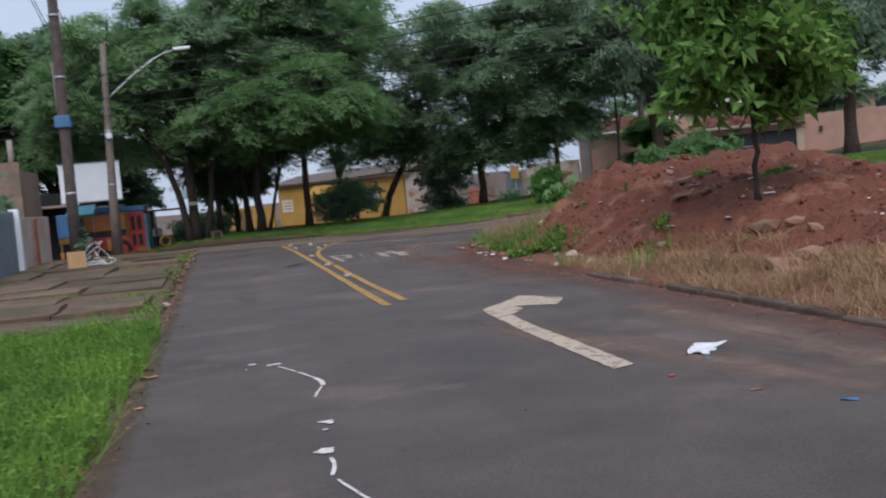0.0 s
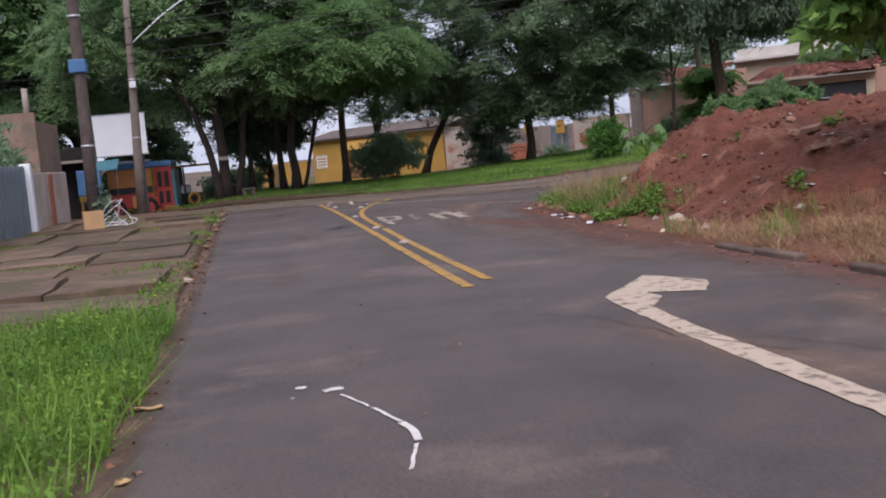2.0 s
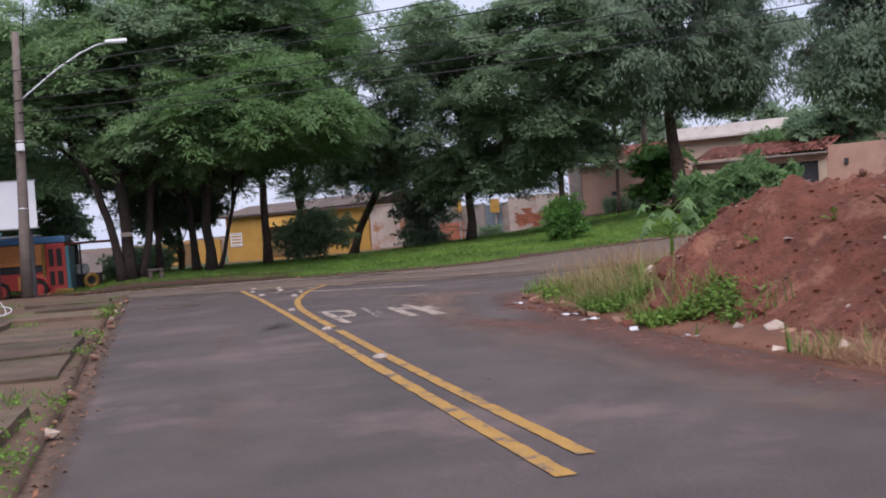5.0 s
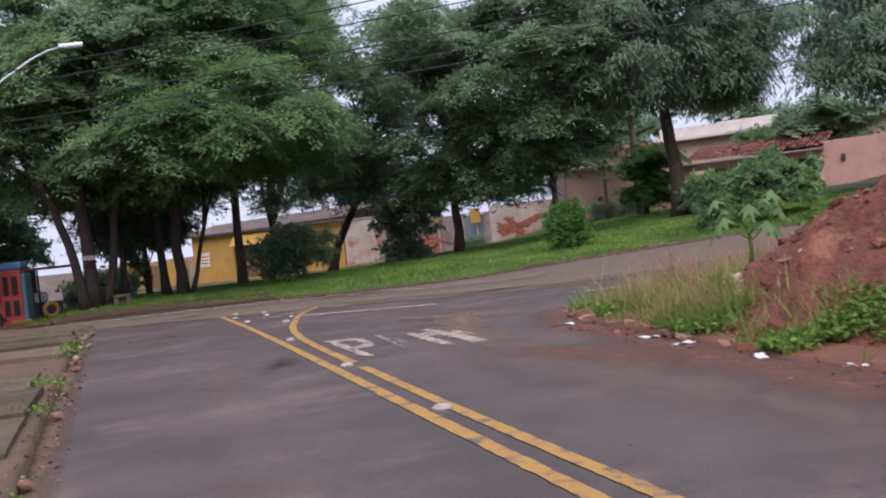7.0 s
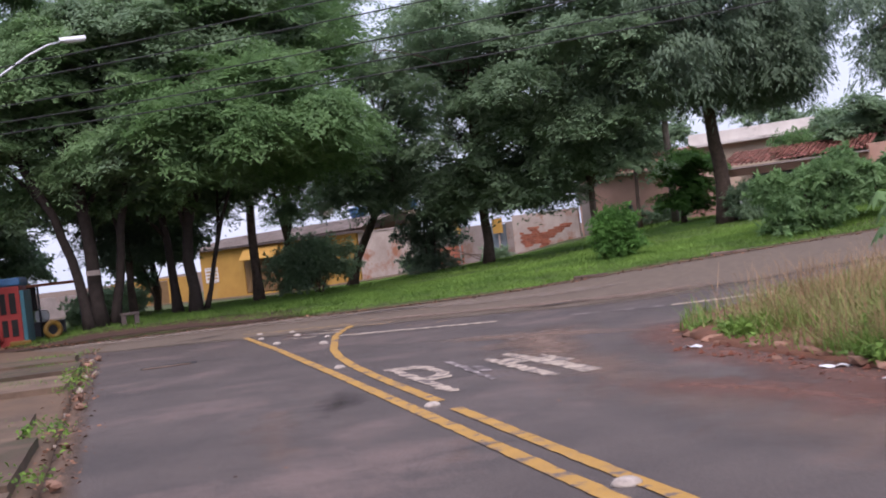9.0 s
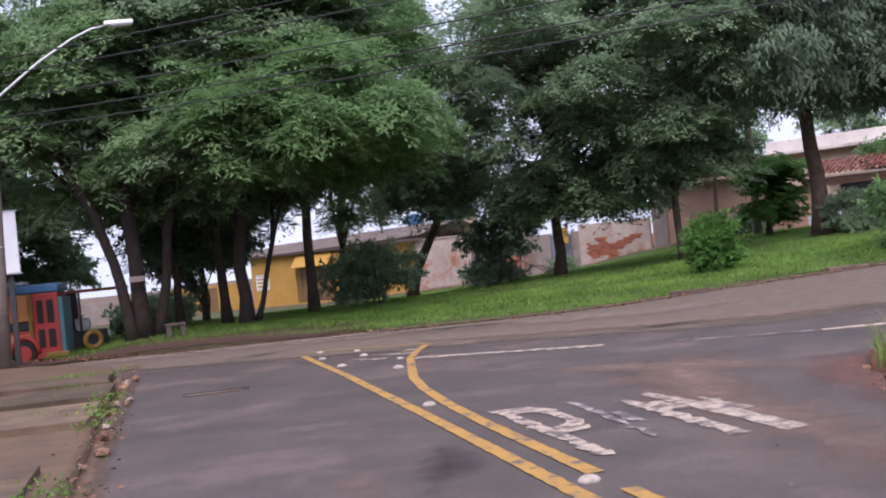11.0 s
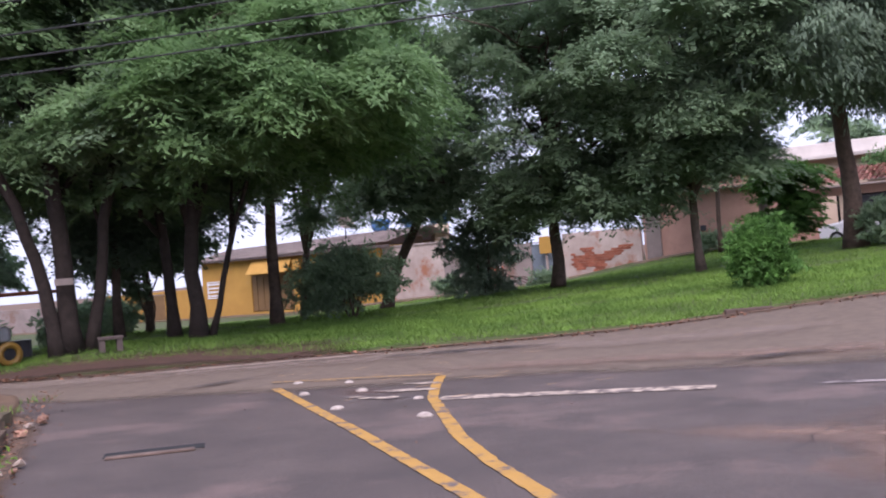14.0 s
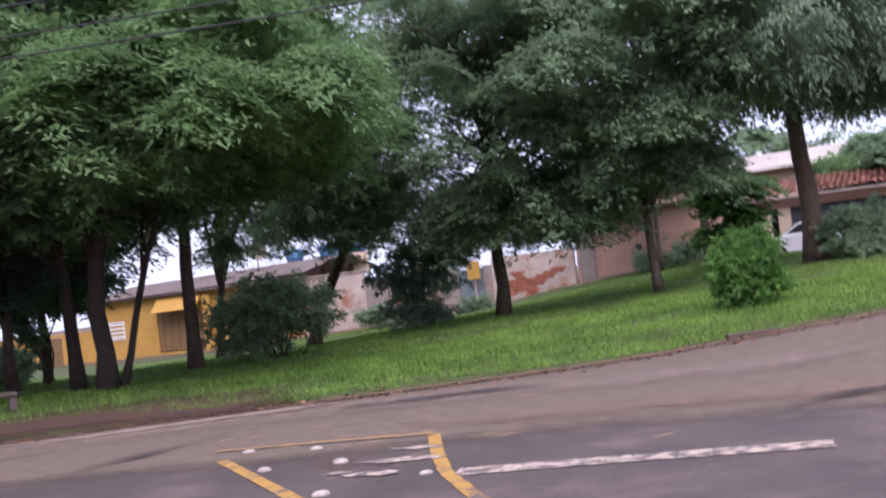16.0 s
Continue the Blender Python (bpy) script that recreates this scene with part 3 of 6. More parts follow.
# real bare strip, with the trees' shade painted into its dark colour
dust_strip("bare_soil", [(-8, 51.4), (-5, 49.2), (-3, 47.2), (-1.5, 45.6), (0, 45.0), (1.5, 44.6), (3, 43.9), (4.5, 43.2)], 4.4, "painted_shade_soil", "bare reddish brown soil with tree shade put into its colour", 1.2, 0.03, 0.0, far_rise)

dust_strip("tan_dust", [(3.4, 38.6), (5, 37.4), (7, 36), (9, 34.4), (11, 33)], 2.4, "tan_dust", "tan dust worn into the junction", 0.62, 0.03)
dust_strip("red_dust", [(1.9, 37.2), (2.7, 36.3), (3.2, 35.2)], 1.7, "red_dust", "red soil caught in the painted island", 0.62, 0.0065)
dust_strip("tar_patch", [(3.4, 41.4), (4.6, 40.9), (6, 40.4), (7.4, 39.6)], 1.0, "tar", "dark tar repair in the cross street", 0.85, 0.036)
dust_strip("tar_patch", [(-0.6, 38.6), (0.5, 38.9), (1.6, 39.6), (2.6, 40.4)], 0.8, "tar", "dark tar repair at the junction", 0.75, 0.036)
dust_strip("tar_patch", [(6.2, 34.6), (7.8, 34.9), (9.4, 34.2)], 0.8, "tar", "dark tar repair at the junction", 0.7, 0.036)
dust_strip("tar_patch", [(0.9, 24.3), (1.5, 25.6), (1.75, 27.4)], 1.1, "tar", "dark smooth patch in the asphalt", 0.6, 0.0042)
dust_strip("tan_dust", [(1.2, 21.2), (1.7, 22.2), (2.0, 23.2)], 0.7, "tan_dust", "pale scuffed patch beside the centre line", 0.72, 0.0048)
dust_strip("pale_dust", [(-1.2, 42.9), (0.6, 42.6), (2.6, 42.3), (5, 41.8)], 1.3, "pale_dust", "pale grit along the far road edge", 0.85, 0.034)

# ---- road markings ----


def marking(name, outline, mat, label, z=0.008, ragged=0.015, kind="", category="road marking", parent=None):
    """A flat painted shape with a slightly ragged outline."""
    bm = bmesh.new()
    vs = []
    for (x0, y0), (x1, y1) in zip(outline, outline[1:] + outline[:1]):
        n = max(1, int(math.hypot(x1 - x0, y1 - y0) / 0.12))
        for k in range(n):
            x, y = x0 + (x1 - x0) * k / n, y0 + (y1 - y0) * k / n
            x += ragged * noise.noise((x * 9, y * 9, 0))
            y += ragged * noise.noise((x * 9, y * 9, 5))
            vs.append(bm.verts.new((x, y, terrain(x, y) + z)))
    bm.faces.new(vs)
    bmesh.ops.recalc_face_normals(bm, faces=bm.faces)
    bmesh.ops.triangulate(bm, faces=bm.faces)
    ob = part(name, bm, mat, parent)
    for p in ob.data.polygons:
        if p.normal.z < 0:
            p.flip()
    if not parent:
        tagged(ob, label, category, kind=kind)
    return ob


def stripe(pts, width):
    """The outline of a band along a chain of points."""
    left, right = [], []
    for i, p in enumerate(pts):
        a, b = Vector((*pts[max(i - 1, 0)], 0)), Vector((*pts[min(i + 1, len(pts) - 1)], 0))
        n = (b - a).normalized().cross(Vector((0, 0, 1)))
        left.append((p[0] - n.x * width / 2, p[1] - n.y * width / 2))
        right.append((p[0] + n.x * width / 2, p[1] + n.y * width / 2))
    return left + right[::-1]


marking("centre_line", stripe([(2.0, 14.3), (1.98, 20), (1.97, 28), (1.93, 33), (1.8, 38.6)], 0.13), "yellow_paint", "worn yellow centre line painted on asphalt")
marking("centre_line", stripe([(2.31, 14.75), (2.27, 18), (2.26, 21), (2.28, 24.2)], 0.12), "yellow_paint", "worn yellow centre line painted on asphalt")
marking("centre_line", stripe([(2.28, 24.75), (2.29, 27.2), (2.34, 29.0), (2.45, 30.6), (2.62, 32), (2.9, 33.4), (3.2, 34.9), (3.55, 36.0), (3.98, 37.2)], 0.13), "yellow_paint", "worn yellow centre line curving at the junction")
marking("island_line", stripe([(1.85, 38.55), (2.9, 37.9), (3.95, 37.15)], 0.07), "yellow_paint", "thin yellow line closing the painted island", z=0.034)
arrow = thing("lane_arrow", "worn white turn arrow painted on asphalt", "road marking")
marking("shaft", [(2.8, 7.8), (3.0, 7.9), (3.02, 9.3), (3.01, 10.8), (3.07, 11.78), (2.87, 12.2), (2.81, 10.5), (2.8, 9)], "white_paint", "", ragged=0.022, parent=arrow)
marking("head", [(3.07, 11.78), (3.34, 12.3), (3.3, 12.62), (3.56, 12.45), (3.77, 12.32), (4.04, 12.93), (3.71, 13.74), (2.9, 12.56), (2.87, 12.2)], "white_paint", "", ragged=0.03, parent=arrow)

marking("edge_line", stripe([(3.25, 34.78), (4.5, 33.95), (5.75, 33.05)], 0.32), "word_paint", "worn white give-way line across the lane", ragged=0.03)
marking("edge_line", stripe([(6.6, 32.45), (7.2, 32.0), (8.2, 31.35)], 0.16), "faded_paint", "faded white line at the junction", ragged=0.05)
marking("edge_line", stripe([(8.3, 31.3), (9.2, 30.8), (10.4, 30.2)], 0.2), "white_paint", "worn white line at the junction", ragged=0.04)
pare = thing("road_word", "worn white stop word painted on asphalt", "road marking")
LETTERS = {
    "P": [[(2.52, 25.25), (2.66, 25.25), (2.66, 28.05), (2.52, 28.05)], [(2.66, 27.7), (2.86, 27.62), (2.9, 27.1), (2.84, 26.75), (2.66, 26.7), (2.66, 26.35), (2.9, 26.4), (3.03, 26.9), (3.03, 27.6), (2.9, 28.02), (2.66, 28.05)]],
    "A": [[(3.13, 25.7), (3.2, 25.7), (3.36, 27.9), (3.28, 27.95)], [(3.3, 26.5), (3.42, 26.4), (3.46, 27.0), (3.32, 27.1)]],
    "R": [[(3.6, 25.3), (3.76, 25.3), (3.8, 27.6), (3.66, 27.7)], [(3.8, 26.8), (3.96, 26.7), (3.96, 27.3), (3.8, 27.3)]],
    "E": [[(3.97, 25.2), (4.2, 25.25), (4.22, 26.6), (4.1, 27.9), (3.99, 27.8)], [(4.24, 26.3), (4.36, 26.3), (4.34, 27.2), (4.25, 27.2)]],
}
for letter, strokes in LETTERS.items():
    for stroke in strokes:
        marking("letter_stroke", stroke, "faded_paint" if letter == "A" else "word_paint", "", ragged=0.07, parent=pare)



def stud(x, y, big=1.0, turn=0.0):
    """A low dirty white road stud."""
    bm = bmesh.new()
    bmesh.ops.create_uvsphere(bm, u_segments=14, v_segments=8, radius=0.08 * big)
    for v in bm.verts:
        v.co.z = max(0, v.co.z) * 0.6
        v.co.x *= 1.15
        v.co *= 1 + 0.08 * noise.noise(v.co * 9 + Vector((x, y, 0)))
        v.co.z = max(0, v.co.z)
    bmesh.ops.remove_doubles(bm, verts=bm.verts, dist=0.001)
    for f in bm.faces:
        f.smooth = True
    ob = part("road_stud", bm, "stud")
    ob.matrix_basis = pose(x, y, terrain(x, y) - 0.002, 0, 0, turn)
    return tagged(ob, "domed dirty white road stud on asphalt", "road stud", "studs along the centre line")


for i, (x, y, b) in enumerate([(2.18, 20.55, 1.05), (2.16, 24.55, 1.0), (2.16, 29.1, 0.95), (2.72, 33.5, 1.05), (3.06, 35.0, 0.7), (2.1, 34.9, 0.95), (2.02, 36.7, 0.9), (2.7, 36.4, 1.0), (2.78, 37.6, 0.8), (2.17, 38.2, 0.9)]):
    stud(x, y, b, 40 * i)

drain = thing("drain_slot", "broken concrete drain slot in the asphalt", "drain", (0.1, 33.35, 0.002), -4)
part("slot", box(-0.45, -0.12, 0, 0.45, 0.16, 0.006), "rubber", drain)
part("rim", box(-0.42, -0.24, 0, 0.36, -0.12, 0.02, 0.006), "kerb", drain, "pale concrete rim")


rc = random.Random(4)
for pts in ([(2.2, 12.1), (2.6, 11.3), (2.75, 10.5), (3.2, 9.6)], [(3.1, 10.2), (3.6, 9.4), (3.8, 8.2), (4.3, 7.2)], [(1.7, 22.3), (2.1, 22.25), (2.5, 22.35)], [(4.2, 29.5), (5.4, 30.4), (6.6, 30.3)]):
    line = [(p.x + rc.uniform(-0.06, 0.06), p.y + rc.uniform(-0.06, 0.06)) for p in chain(pts, 0.16)]
    marking("asphalt_crack", stripe(line, 0.009), "rubber", "thin crack in the worn asphalt", z=0.011, ragged=0.004, category="crack")

rp = random.Random(12)


def splash(x, y, r, stretch=1.0, turn=0.0, mat="spill_paint", z=0.008):
    n = 9
    ring = []
    for k in range(n):
        a, q = 2 * math.pi * k / n, r * rp.uniform(0.45, 1.2)
        u, v = q * math.cos(a) * stretch, q * math.sin(a)
        ring.append((x + u * math.cos(turn) - v * math.sin(turn), y + u * math.sin(turn) + v * math.cos(turn)))
    marking("paint_spill", ring, mat, "splash of dried white paint on asphalt", z=z, ragged=0.02)


for x, y, r, st, tn in ((0.1, 10.28, 0.045, 1.3, 0.4), (0.29, 10.12, 0.06, 1.5, 0.2), (0.53, 7.22, 0.075, 1.0, 0.0), (0.44, 6.38, 0.075, 1.2, 0.3), (0.05, 10.0, 0.02, 1, 0), (0.5, 7.0, 0.02, 1.6, 1.2)):
    splash(x, y, r, st, tn)
for x, y, r, st, tn in ((2.75, 35.4, 0.16, 2.2, -0.5), (3.15, 35.9, 0.2, 2.4, -0.5), (2.5, 35.75, 0.1, 2.0, -0.4), (3.5, 36.5, 0.12, 2.2, -0.6)):
    splash(x, y, r, st, tn, "word_paint", 0.012)
for pts, w in (([(0.34, 9.95), (0.42, 9.72), (0.47, 9.55)], 0.02), ([(0.49, 9.5), (0.56, 9.25), (0.6, 9.1)], 0.025), ([(0.6, 9.08), (0.635, 8.9), (0.635, 8.68)], 0.045), ([(0.62, 8.62), (0.57, 8.4), (0.53, 8.2)], 0.02), ([(0.46, 6.2), (0.46, 6.0), (0.43, 5.8)], 0.025), ([(0.45, 5.7), (0.5, 5.45), (0.57, 5.2)], 0.02)):
    marking("paint_spill", stripe([(p.x, p.y) for p in chain(pts, 0.05)], w), "spill_paint", "thin dried white paint trickle on asphalt", ragged=0.008)

# ---- houses along the far side ----
WALL_AT, WALL_WAY = Vector((29.2, 63.4, 0)), Vector((-0.69, 0.7238, 0))
WALL_TURN = math.degrees(math.atan2(WALL_WAY.y, WALL_WAY.x))
# in the row's own frame x runs along the fronts away from the porch and y towards the street


def row_s(x):
    return (29.2 - x) / 0.69


def house_row(name, label, category="house"):
    return thing(name, label, category, (WALL_AT.x, WALL_AT.y, 0), WALL_TURN)


def wall_slab(x0, x1, z0, z1, mat, parent, name="wall", d0=-0.2, d1=0.0, label=""):
    """A slab between two places given by their world x on the row, d towards the street."""
    s0, s1 = sorted((row_s(x0), row_s(x1)))
    return part(name, box(s0, d0, z0, s1, d1, z1, 0.015), mat, parent, label)


def pierced_wall(x0, x1, z0, z1, hole, mat, parent, d0=-0.2):
    """A wall with one rectangular opening (xa, xb, za, zb) left through it."""
    xa, xb, za, zb = hole
    lo, hi = max(x0, x1), min(x0, x1)
    a, b = max(xa, xb), min(xa, xb)
    wall_slab(lo, a, z0, z1, mat, parent, d0=d0)
    wall_slab(b, hi, z0, z1, mat, parent, d0=d0)
    wall_slab(a, b, zb, z1, mat, parent, d0=d0)
    if za > z0:
        wall_slab(a, b, z0, za, mat, parent, d0=d0)


def roof_panels(x0, x1, d_front, z_front, d_back, z_back, parent, count, z_tilt=0.0):
    """Corrugated sheets side by side from the eave back to the ridge."""
    s0, s1 = sorted((row_s(x0), row_s(x1)))
    w = (s1 - s0) / count
    for i in range(count):
        bm = bmesh.new()
        n = 13
        rows = []
        for d, z in ((d_front, z_front), (d_back, z_back)):
            rows.append([bm.verts.new((s0 + w * (i + k / (n - 1) * 1.03), d, z + 0.03 * math.cos(k * math.pi) + z_tilt * (i + k / n) / count)) for k in range(n)])
        for k in range(n - 1):
            bm.faces.new((rows[0][k], rows[0][k + 1], rows[1][k + 1], rows[1][k]))
        bmesh.ops.solidify(bm, geom=bm.faces[:], thickness=0.02)
        part("roof_sheet", bm, "fibre", parent)


def tile_roof(x0, x1, d_front, z_front, d_back, z_back, parent, pitch=0.24):
    """Clay tiles in barrel rows from the eave up."""
    s0, s1 = sorted((row_s(x0), row_s(x1)))
    part("roof_deck", box(s0, min(d_front, d_back), z_front - 0.16, s1, max(d_front, d_back), z_front - 0.08), "fibre", parent)
    n = int((s1 - s0) / pitch)
    length = math.hypot(d_back - d_front, z_back - z_front)
    rows = max(2, int(length / 0.42))
    me = None
    for i in range(n):
        for j in range(rows):
            if me is None:
                bm = bmesh.new()
                rings = []
                for k in (0, 1):
                    rings.append([bm.verts.new((math.cos(a) * pitch * 0.52 * (1 - 0.12 * k), -k * 0.46, math.sin(a) * 0.085)) for a in (math.pi * q / 6 for q in range(7))])
                for q in range(6):
                    bm.faces.new((rings[0][q], rings[0][q + 1], rings[1][q + 1], rings[1][q]))
                bmesh.ops.solidify(bm, geom=bm.faces[:], thickness=0.015)
                me = bpy.data.meshes.new("roof_tile")
                bm.to_mesh(me)
                bm.free()
                me.materials.append(M["tile"])
            t = new("roof_tile", me)
            t.parent = parent
            k = j / rows
            tilt = math.degrees(math.atan2(z_back - z_front, abs(d_back - d_front)))
            t.matrix_basis = pose(s0 + pitch * (i + 0.5), d_front + (d_back - d_front) * k, z_front + (z_back - z_front) * k - 0.02 + random.uniform(0, 0.012), -tilt + 3, 0, random.uniform(-1.5, 1.5))


def window_in(parent, x, z0, z1, width, d=0.02, frame="white_plastic", bars=4):
    s = row_s(x)
    w = part("window", box(s - width / 2, d - 0.06, z0, s + width / 2, d - 0.03, z1), "glass", parent)
    for a, b, c, e in ((-width / 2, -width / 2 + 0.06, z0, z1), (width / 2 - 0.06, width / 2, z0, z1), (-width / 2 + 0.06, width / 2 - 0.06, z0, z0 + 0.06), (-width / 2 + 0.06, width / 2 - 0.06, z1 - 0.06, z1)):
        part("window_frame", box(s + a, d - 0.03, c, s + b, d + 0.02, e), frame, w)
    for i in range(bars):
        z = z0 + (z1 - z0) * (i + 0.7) / (bars + 0.4)
        part("window_bar", box(s - width / 2 + 0.06, d - 0.02, z - 0.05, s + width / 2 - 0.06, d + 0.01, z + 0.05), frame, w)


# yellow house
yellow = house_row("yellow_house", "low yellow rendered house with a shallow fibre cement roof")
pierced_wall(9.4, 4.4, -0.9, 2.85, (9.2, 7.0, -0.25, 1.9), "yellow_wall", yellow)
wall_slab(13.3, 9.4, -0.9, 2.95, "yellow_wall", yellow)
part("side_wall", box(row_s(4.4) - 0.2, -7, -0.9, row_s(4.4), -0.2, 2.85), "yellow_wall", yellow)
part("side_wall", box(row_s(13.3), -7, -0.9, row_s(13.3) + 0.2, -0.2, 2.95), "yellow_wall", yellow)
part("back_wall", box(row_s(13.3), -7.2, -0.9, row_s(4.4), -7, 3.2), "yellow_wall", yellow)
roof_panels(13.9, 3.6, 0.45, 3.12, -4.0, 3.95, yellow, 12, -0.3)
roof_panels(13.9, 3.6, -7.6, 3.1, -4.0, 3.96, yellow, 12, -0.3)
wall_slab(13.9, 3.8, 2.8, 2.95, "wood_pole", yellow, "fascia", 0.36, 0.42, "dark eave board")
gate = wall_slab(9.2, 7.0, -0.2, 1.88, "brown_gate", yellow, "gate", -0.14, -0.06, "flat brown steel gate")
for i in range(6):
    s = row_s(9.2) + 0.3 + i * 0.5
    part("gate_rib", box(s, -0.06, -0.15, s + 0.05, -0.03, 1.82), "brown_gate", gate)
canopy = part("canopy", box(row_s(9.2), 0, 1.95, row_s(7.2), 0.12, 2.75), "yellow_wall", yellow, "sloping yellow canopy over the gate")
for v in canopy.data.vertices:
    if v.co.z < 2.1:
        v.co.y += 0.7
part("gate_pillar", box(row_s(9.6), 0.0, -0.8, row_s(9.25), 0.25, 2.6, 0.02), "yellow_wall", yellow)
window_in(yellow, 5.05, 0.7, 1.7, 1.1)
window_in(yellow, 11.2, 1.0, 1.9, 1.2)
low = house_row("low_yellow_wall", "low yellow garden wall with a dark gate", "wall")
pierced_wall(3.9, -1.6, -0.9, 1.35, (2.2, 0.9, -0.6, 1.2), "yellow_wall", low)
wall_slab(2.2, 0.9, -0.55, 1.15, "brown_gate", low, "gate", -0.12, -0.06, "brown sheet gate")
wall_slab(-1.6, -14, -0.9, 0.9, "grey_wall", low, "wall", -0.2, 0.0)


def water_tank(x, d, z):
    t = thing("water_tank", "blue plastic water tank on the roof of a house", "water tank", tuple(WALL_AT + WALL_WAY * row_s(x) + Vector((-0.7238, -0.69, 0)) * d + Vector((0, 0, z))), 0, "roof tanks")
    part("tank", tube([(0, 0, 0), (0, 0, 0.1), (0, 0, 0.55)], [0.42, 0.48, 0.62], 16), "blue", t)
    part("lid", tube([(0, 0, 0.55), (0, 0, 0.62), (0, 0, 0.75)], [0.66, 0.64, 0.15], 16), "blue", t)
    part("stand", box(-0.45, -0.45, -1.2, 0.45, 0.45, 0), "beige_wall", t, "rendered masonry stand")


water_tank(12.2, -6.2, 4.0)
water_tank(13.4, -6.4, 4.05)
water_tank(10.9, -5.6, 3.95)
dish = thing("satellite_dish", "grey satellite dish on a roof mast", "antenna", tuple(WALL_AT + WALL_WAY * row_s(10.6) + Vector((0.7238, 0.69, 0)) * 2.5 + Vector((0, 0, 3.4))))
part("mast", tube([(0, 0, 0), (0, 0, 1.1)], 0.035, 8), "dark_metal", dish)
part("bowl", tube([(0, -0.28, 1.25), (0, -0.2, 1.23), (0, -0.05, 1.2), (0, 0.02, 1.2)], [0.5, 0.42, 0.2, 0.03], 16, False), "fibre", dish)

# stained walls between the houses
white = house_row("white_wall", "white rendered wall with peeling stains", "wall")
wall_slab(16.0, 13.4, -0.8, 2.75, "white_wall", white)
wall_slab(16.05, 13.35, 2.75, 2.85, "fibre", white, "coping", -0.25, 0.05)
grey = house_row("grey_wall", "grey rendered wall with red stains", "wall")
pierced_wall(20.7, 16.0, -0.5, 2.35, (20.4, 19.5, 0.3, 2.3), "grey_wall", grey)
wall_slab(20.4, 19.5, 0.32, 2.25, "blue_steel", grey, "door", -0.14, -0.08, "grey steel door")
wall_slab(18.4, 17.2, 0.2, 1.3, "brick_red", grey, "brick_infill", 0.0, 0.03)
patch = house_row("brick_wall", "white wall with the red brick laid bare", "wall")
wall_slab(23.5, 20.7, -0.2, 2.65, "white_wall", patch)
s_low, s_high = sorted((row_s(20.9), row_s(23.3)))
for j in range(12):
    for i in range(int((s_high - s_low) / 0.25)):
        s, z = s_low + i * 0.25 + (j % 2) * 0.125, 0.45 + j * 0.12
        if noise.noise((s * 0.9, z * 1.3, 3.0)) > 0.02:
            part("brick", box(s, -0.012, z, s + 0.238, 0.02, z + 0.109, 0.006), "brick_red", patch)


def sign_box(x, z0, z1, w):
    t = house_row("yellow_sign", "small faded yellow sign on a post", "sign")
    s = row_s(x)
    part("panel", box(s - w / 2, 0.25, z0, s + w / 2, 0.33, z1, 0.01), "yellow_wall", t)
    part("post", box(s - 0.05, 0.15, 0.0, s + 0.05, 0.25, z1), "fibre", t)


sign_box(20.15, 1.75, 2.6, 0.62)
sign_box(18.35, 1.95, 2.75, 0.4)

# pink house
pink = house_row("pink_house", "pink rendered house with a clay tile roof")
wall_slab(27.3, 23.6, 0.3, 4.1, "pink_wall", pink)
part("side_wall", box(row_s(23.6) - 0.2, -6, 0.3, row_s(23.6), -0.2, 4.1), "pink_wall", pink)
part("side_wall", box(row_s(27.3), -6, 0.3, row_s(27.3) + 0.2, -0.2, 4.1), "pink_wall", pink)
part("back_wall", box(row_s(27.3), -6.2, 0.3, row_s(23.6), -6, 4.9), "pink_wall", pink)
tile_roof(27.6, 24.2, 0.35, 4.2, -3.0, 5.2, pink)
wall_slab(24.2, 23.7, 0.3, 3.9, "grey_wall", pink, "pilaster", 0.0, 0.12, "grey rendered pilaster")
part("wall_lamp", box(row_s(25.6) - 0.12, 0, 2.2, row_s(25.6) + 0.12, 0.16, 2.45, 0.02), "dark_metal", pink)

# house with the porch
porch = house_row("porch_house", "pink house with a clay tiled porch and dark gate")
wall_slab(29.2, 27.3, 0.4, 3.3, "pink_wall", porch)
# the porch's shade is put into this wall's near black colour
wall_slab(36.0, 29.2, 0.4, 3.75, "dark", porch, "back_wall", -4.2, -4.0, "inner wall of the porch, shade painted as near black")
tile_roof(34.0, 28.9, 0.5, 3.72, -3.2, 4.55, porch)
wall_slab(34.0, 28.9, 3.2, 3.55, "pink_wall", porch, "lintel", -0.2, 0.05)
part("column", box(row_s(30.1), -0.25, 0.4, row_s(29.75), 0.05, 3.2, 0.02), "beige_wall", porch)
part("column", box(row_s(33.9), -0.25, 0.4, row_s(33.6), 0.05, 3.2, 0.02), "beige_wall", porch)
pg = wall_slab(33.6, 30.1, 1.1, 3.15, "dark_metal", porch, "gate", -0.15, -0.1, "dark sheet metal gate")
part("gate_brace", tube([(row_s(33.4), -0.06, 1.6), (row_s(32.6), -0.06, 2.35), (row_s(31.0), -0.06, 2.4), (row_s(30.3), -0.06, 2.0)], 0.05, 6), "galvanised", pg, "pale bent brace")
for i in range(9):
    s = row_s(33.6) + 0.25 + i * 0.56
    part("gate_rib", box(s, -0.1, 1.15, s + 0.04, -0.07, 3.1), "dark_metal", pg)
pierced_wall(46, 33.9, 0.4, 3.95, (42, 40.6, 0.8, 3.0), "pink_wall", porch)
part("wall_lamp", box(row_s(34.6) - 0.1, 0, 2.9, row_s(34.6) + 0.1, 0.14, 3.2, 0.02), "dark_metal", porch)
wall_slab(42, 40.6, 0.8, 2.95, "brown_gate", porch, "side_gate", -0.14, -0.06)

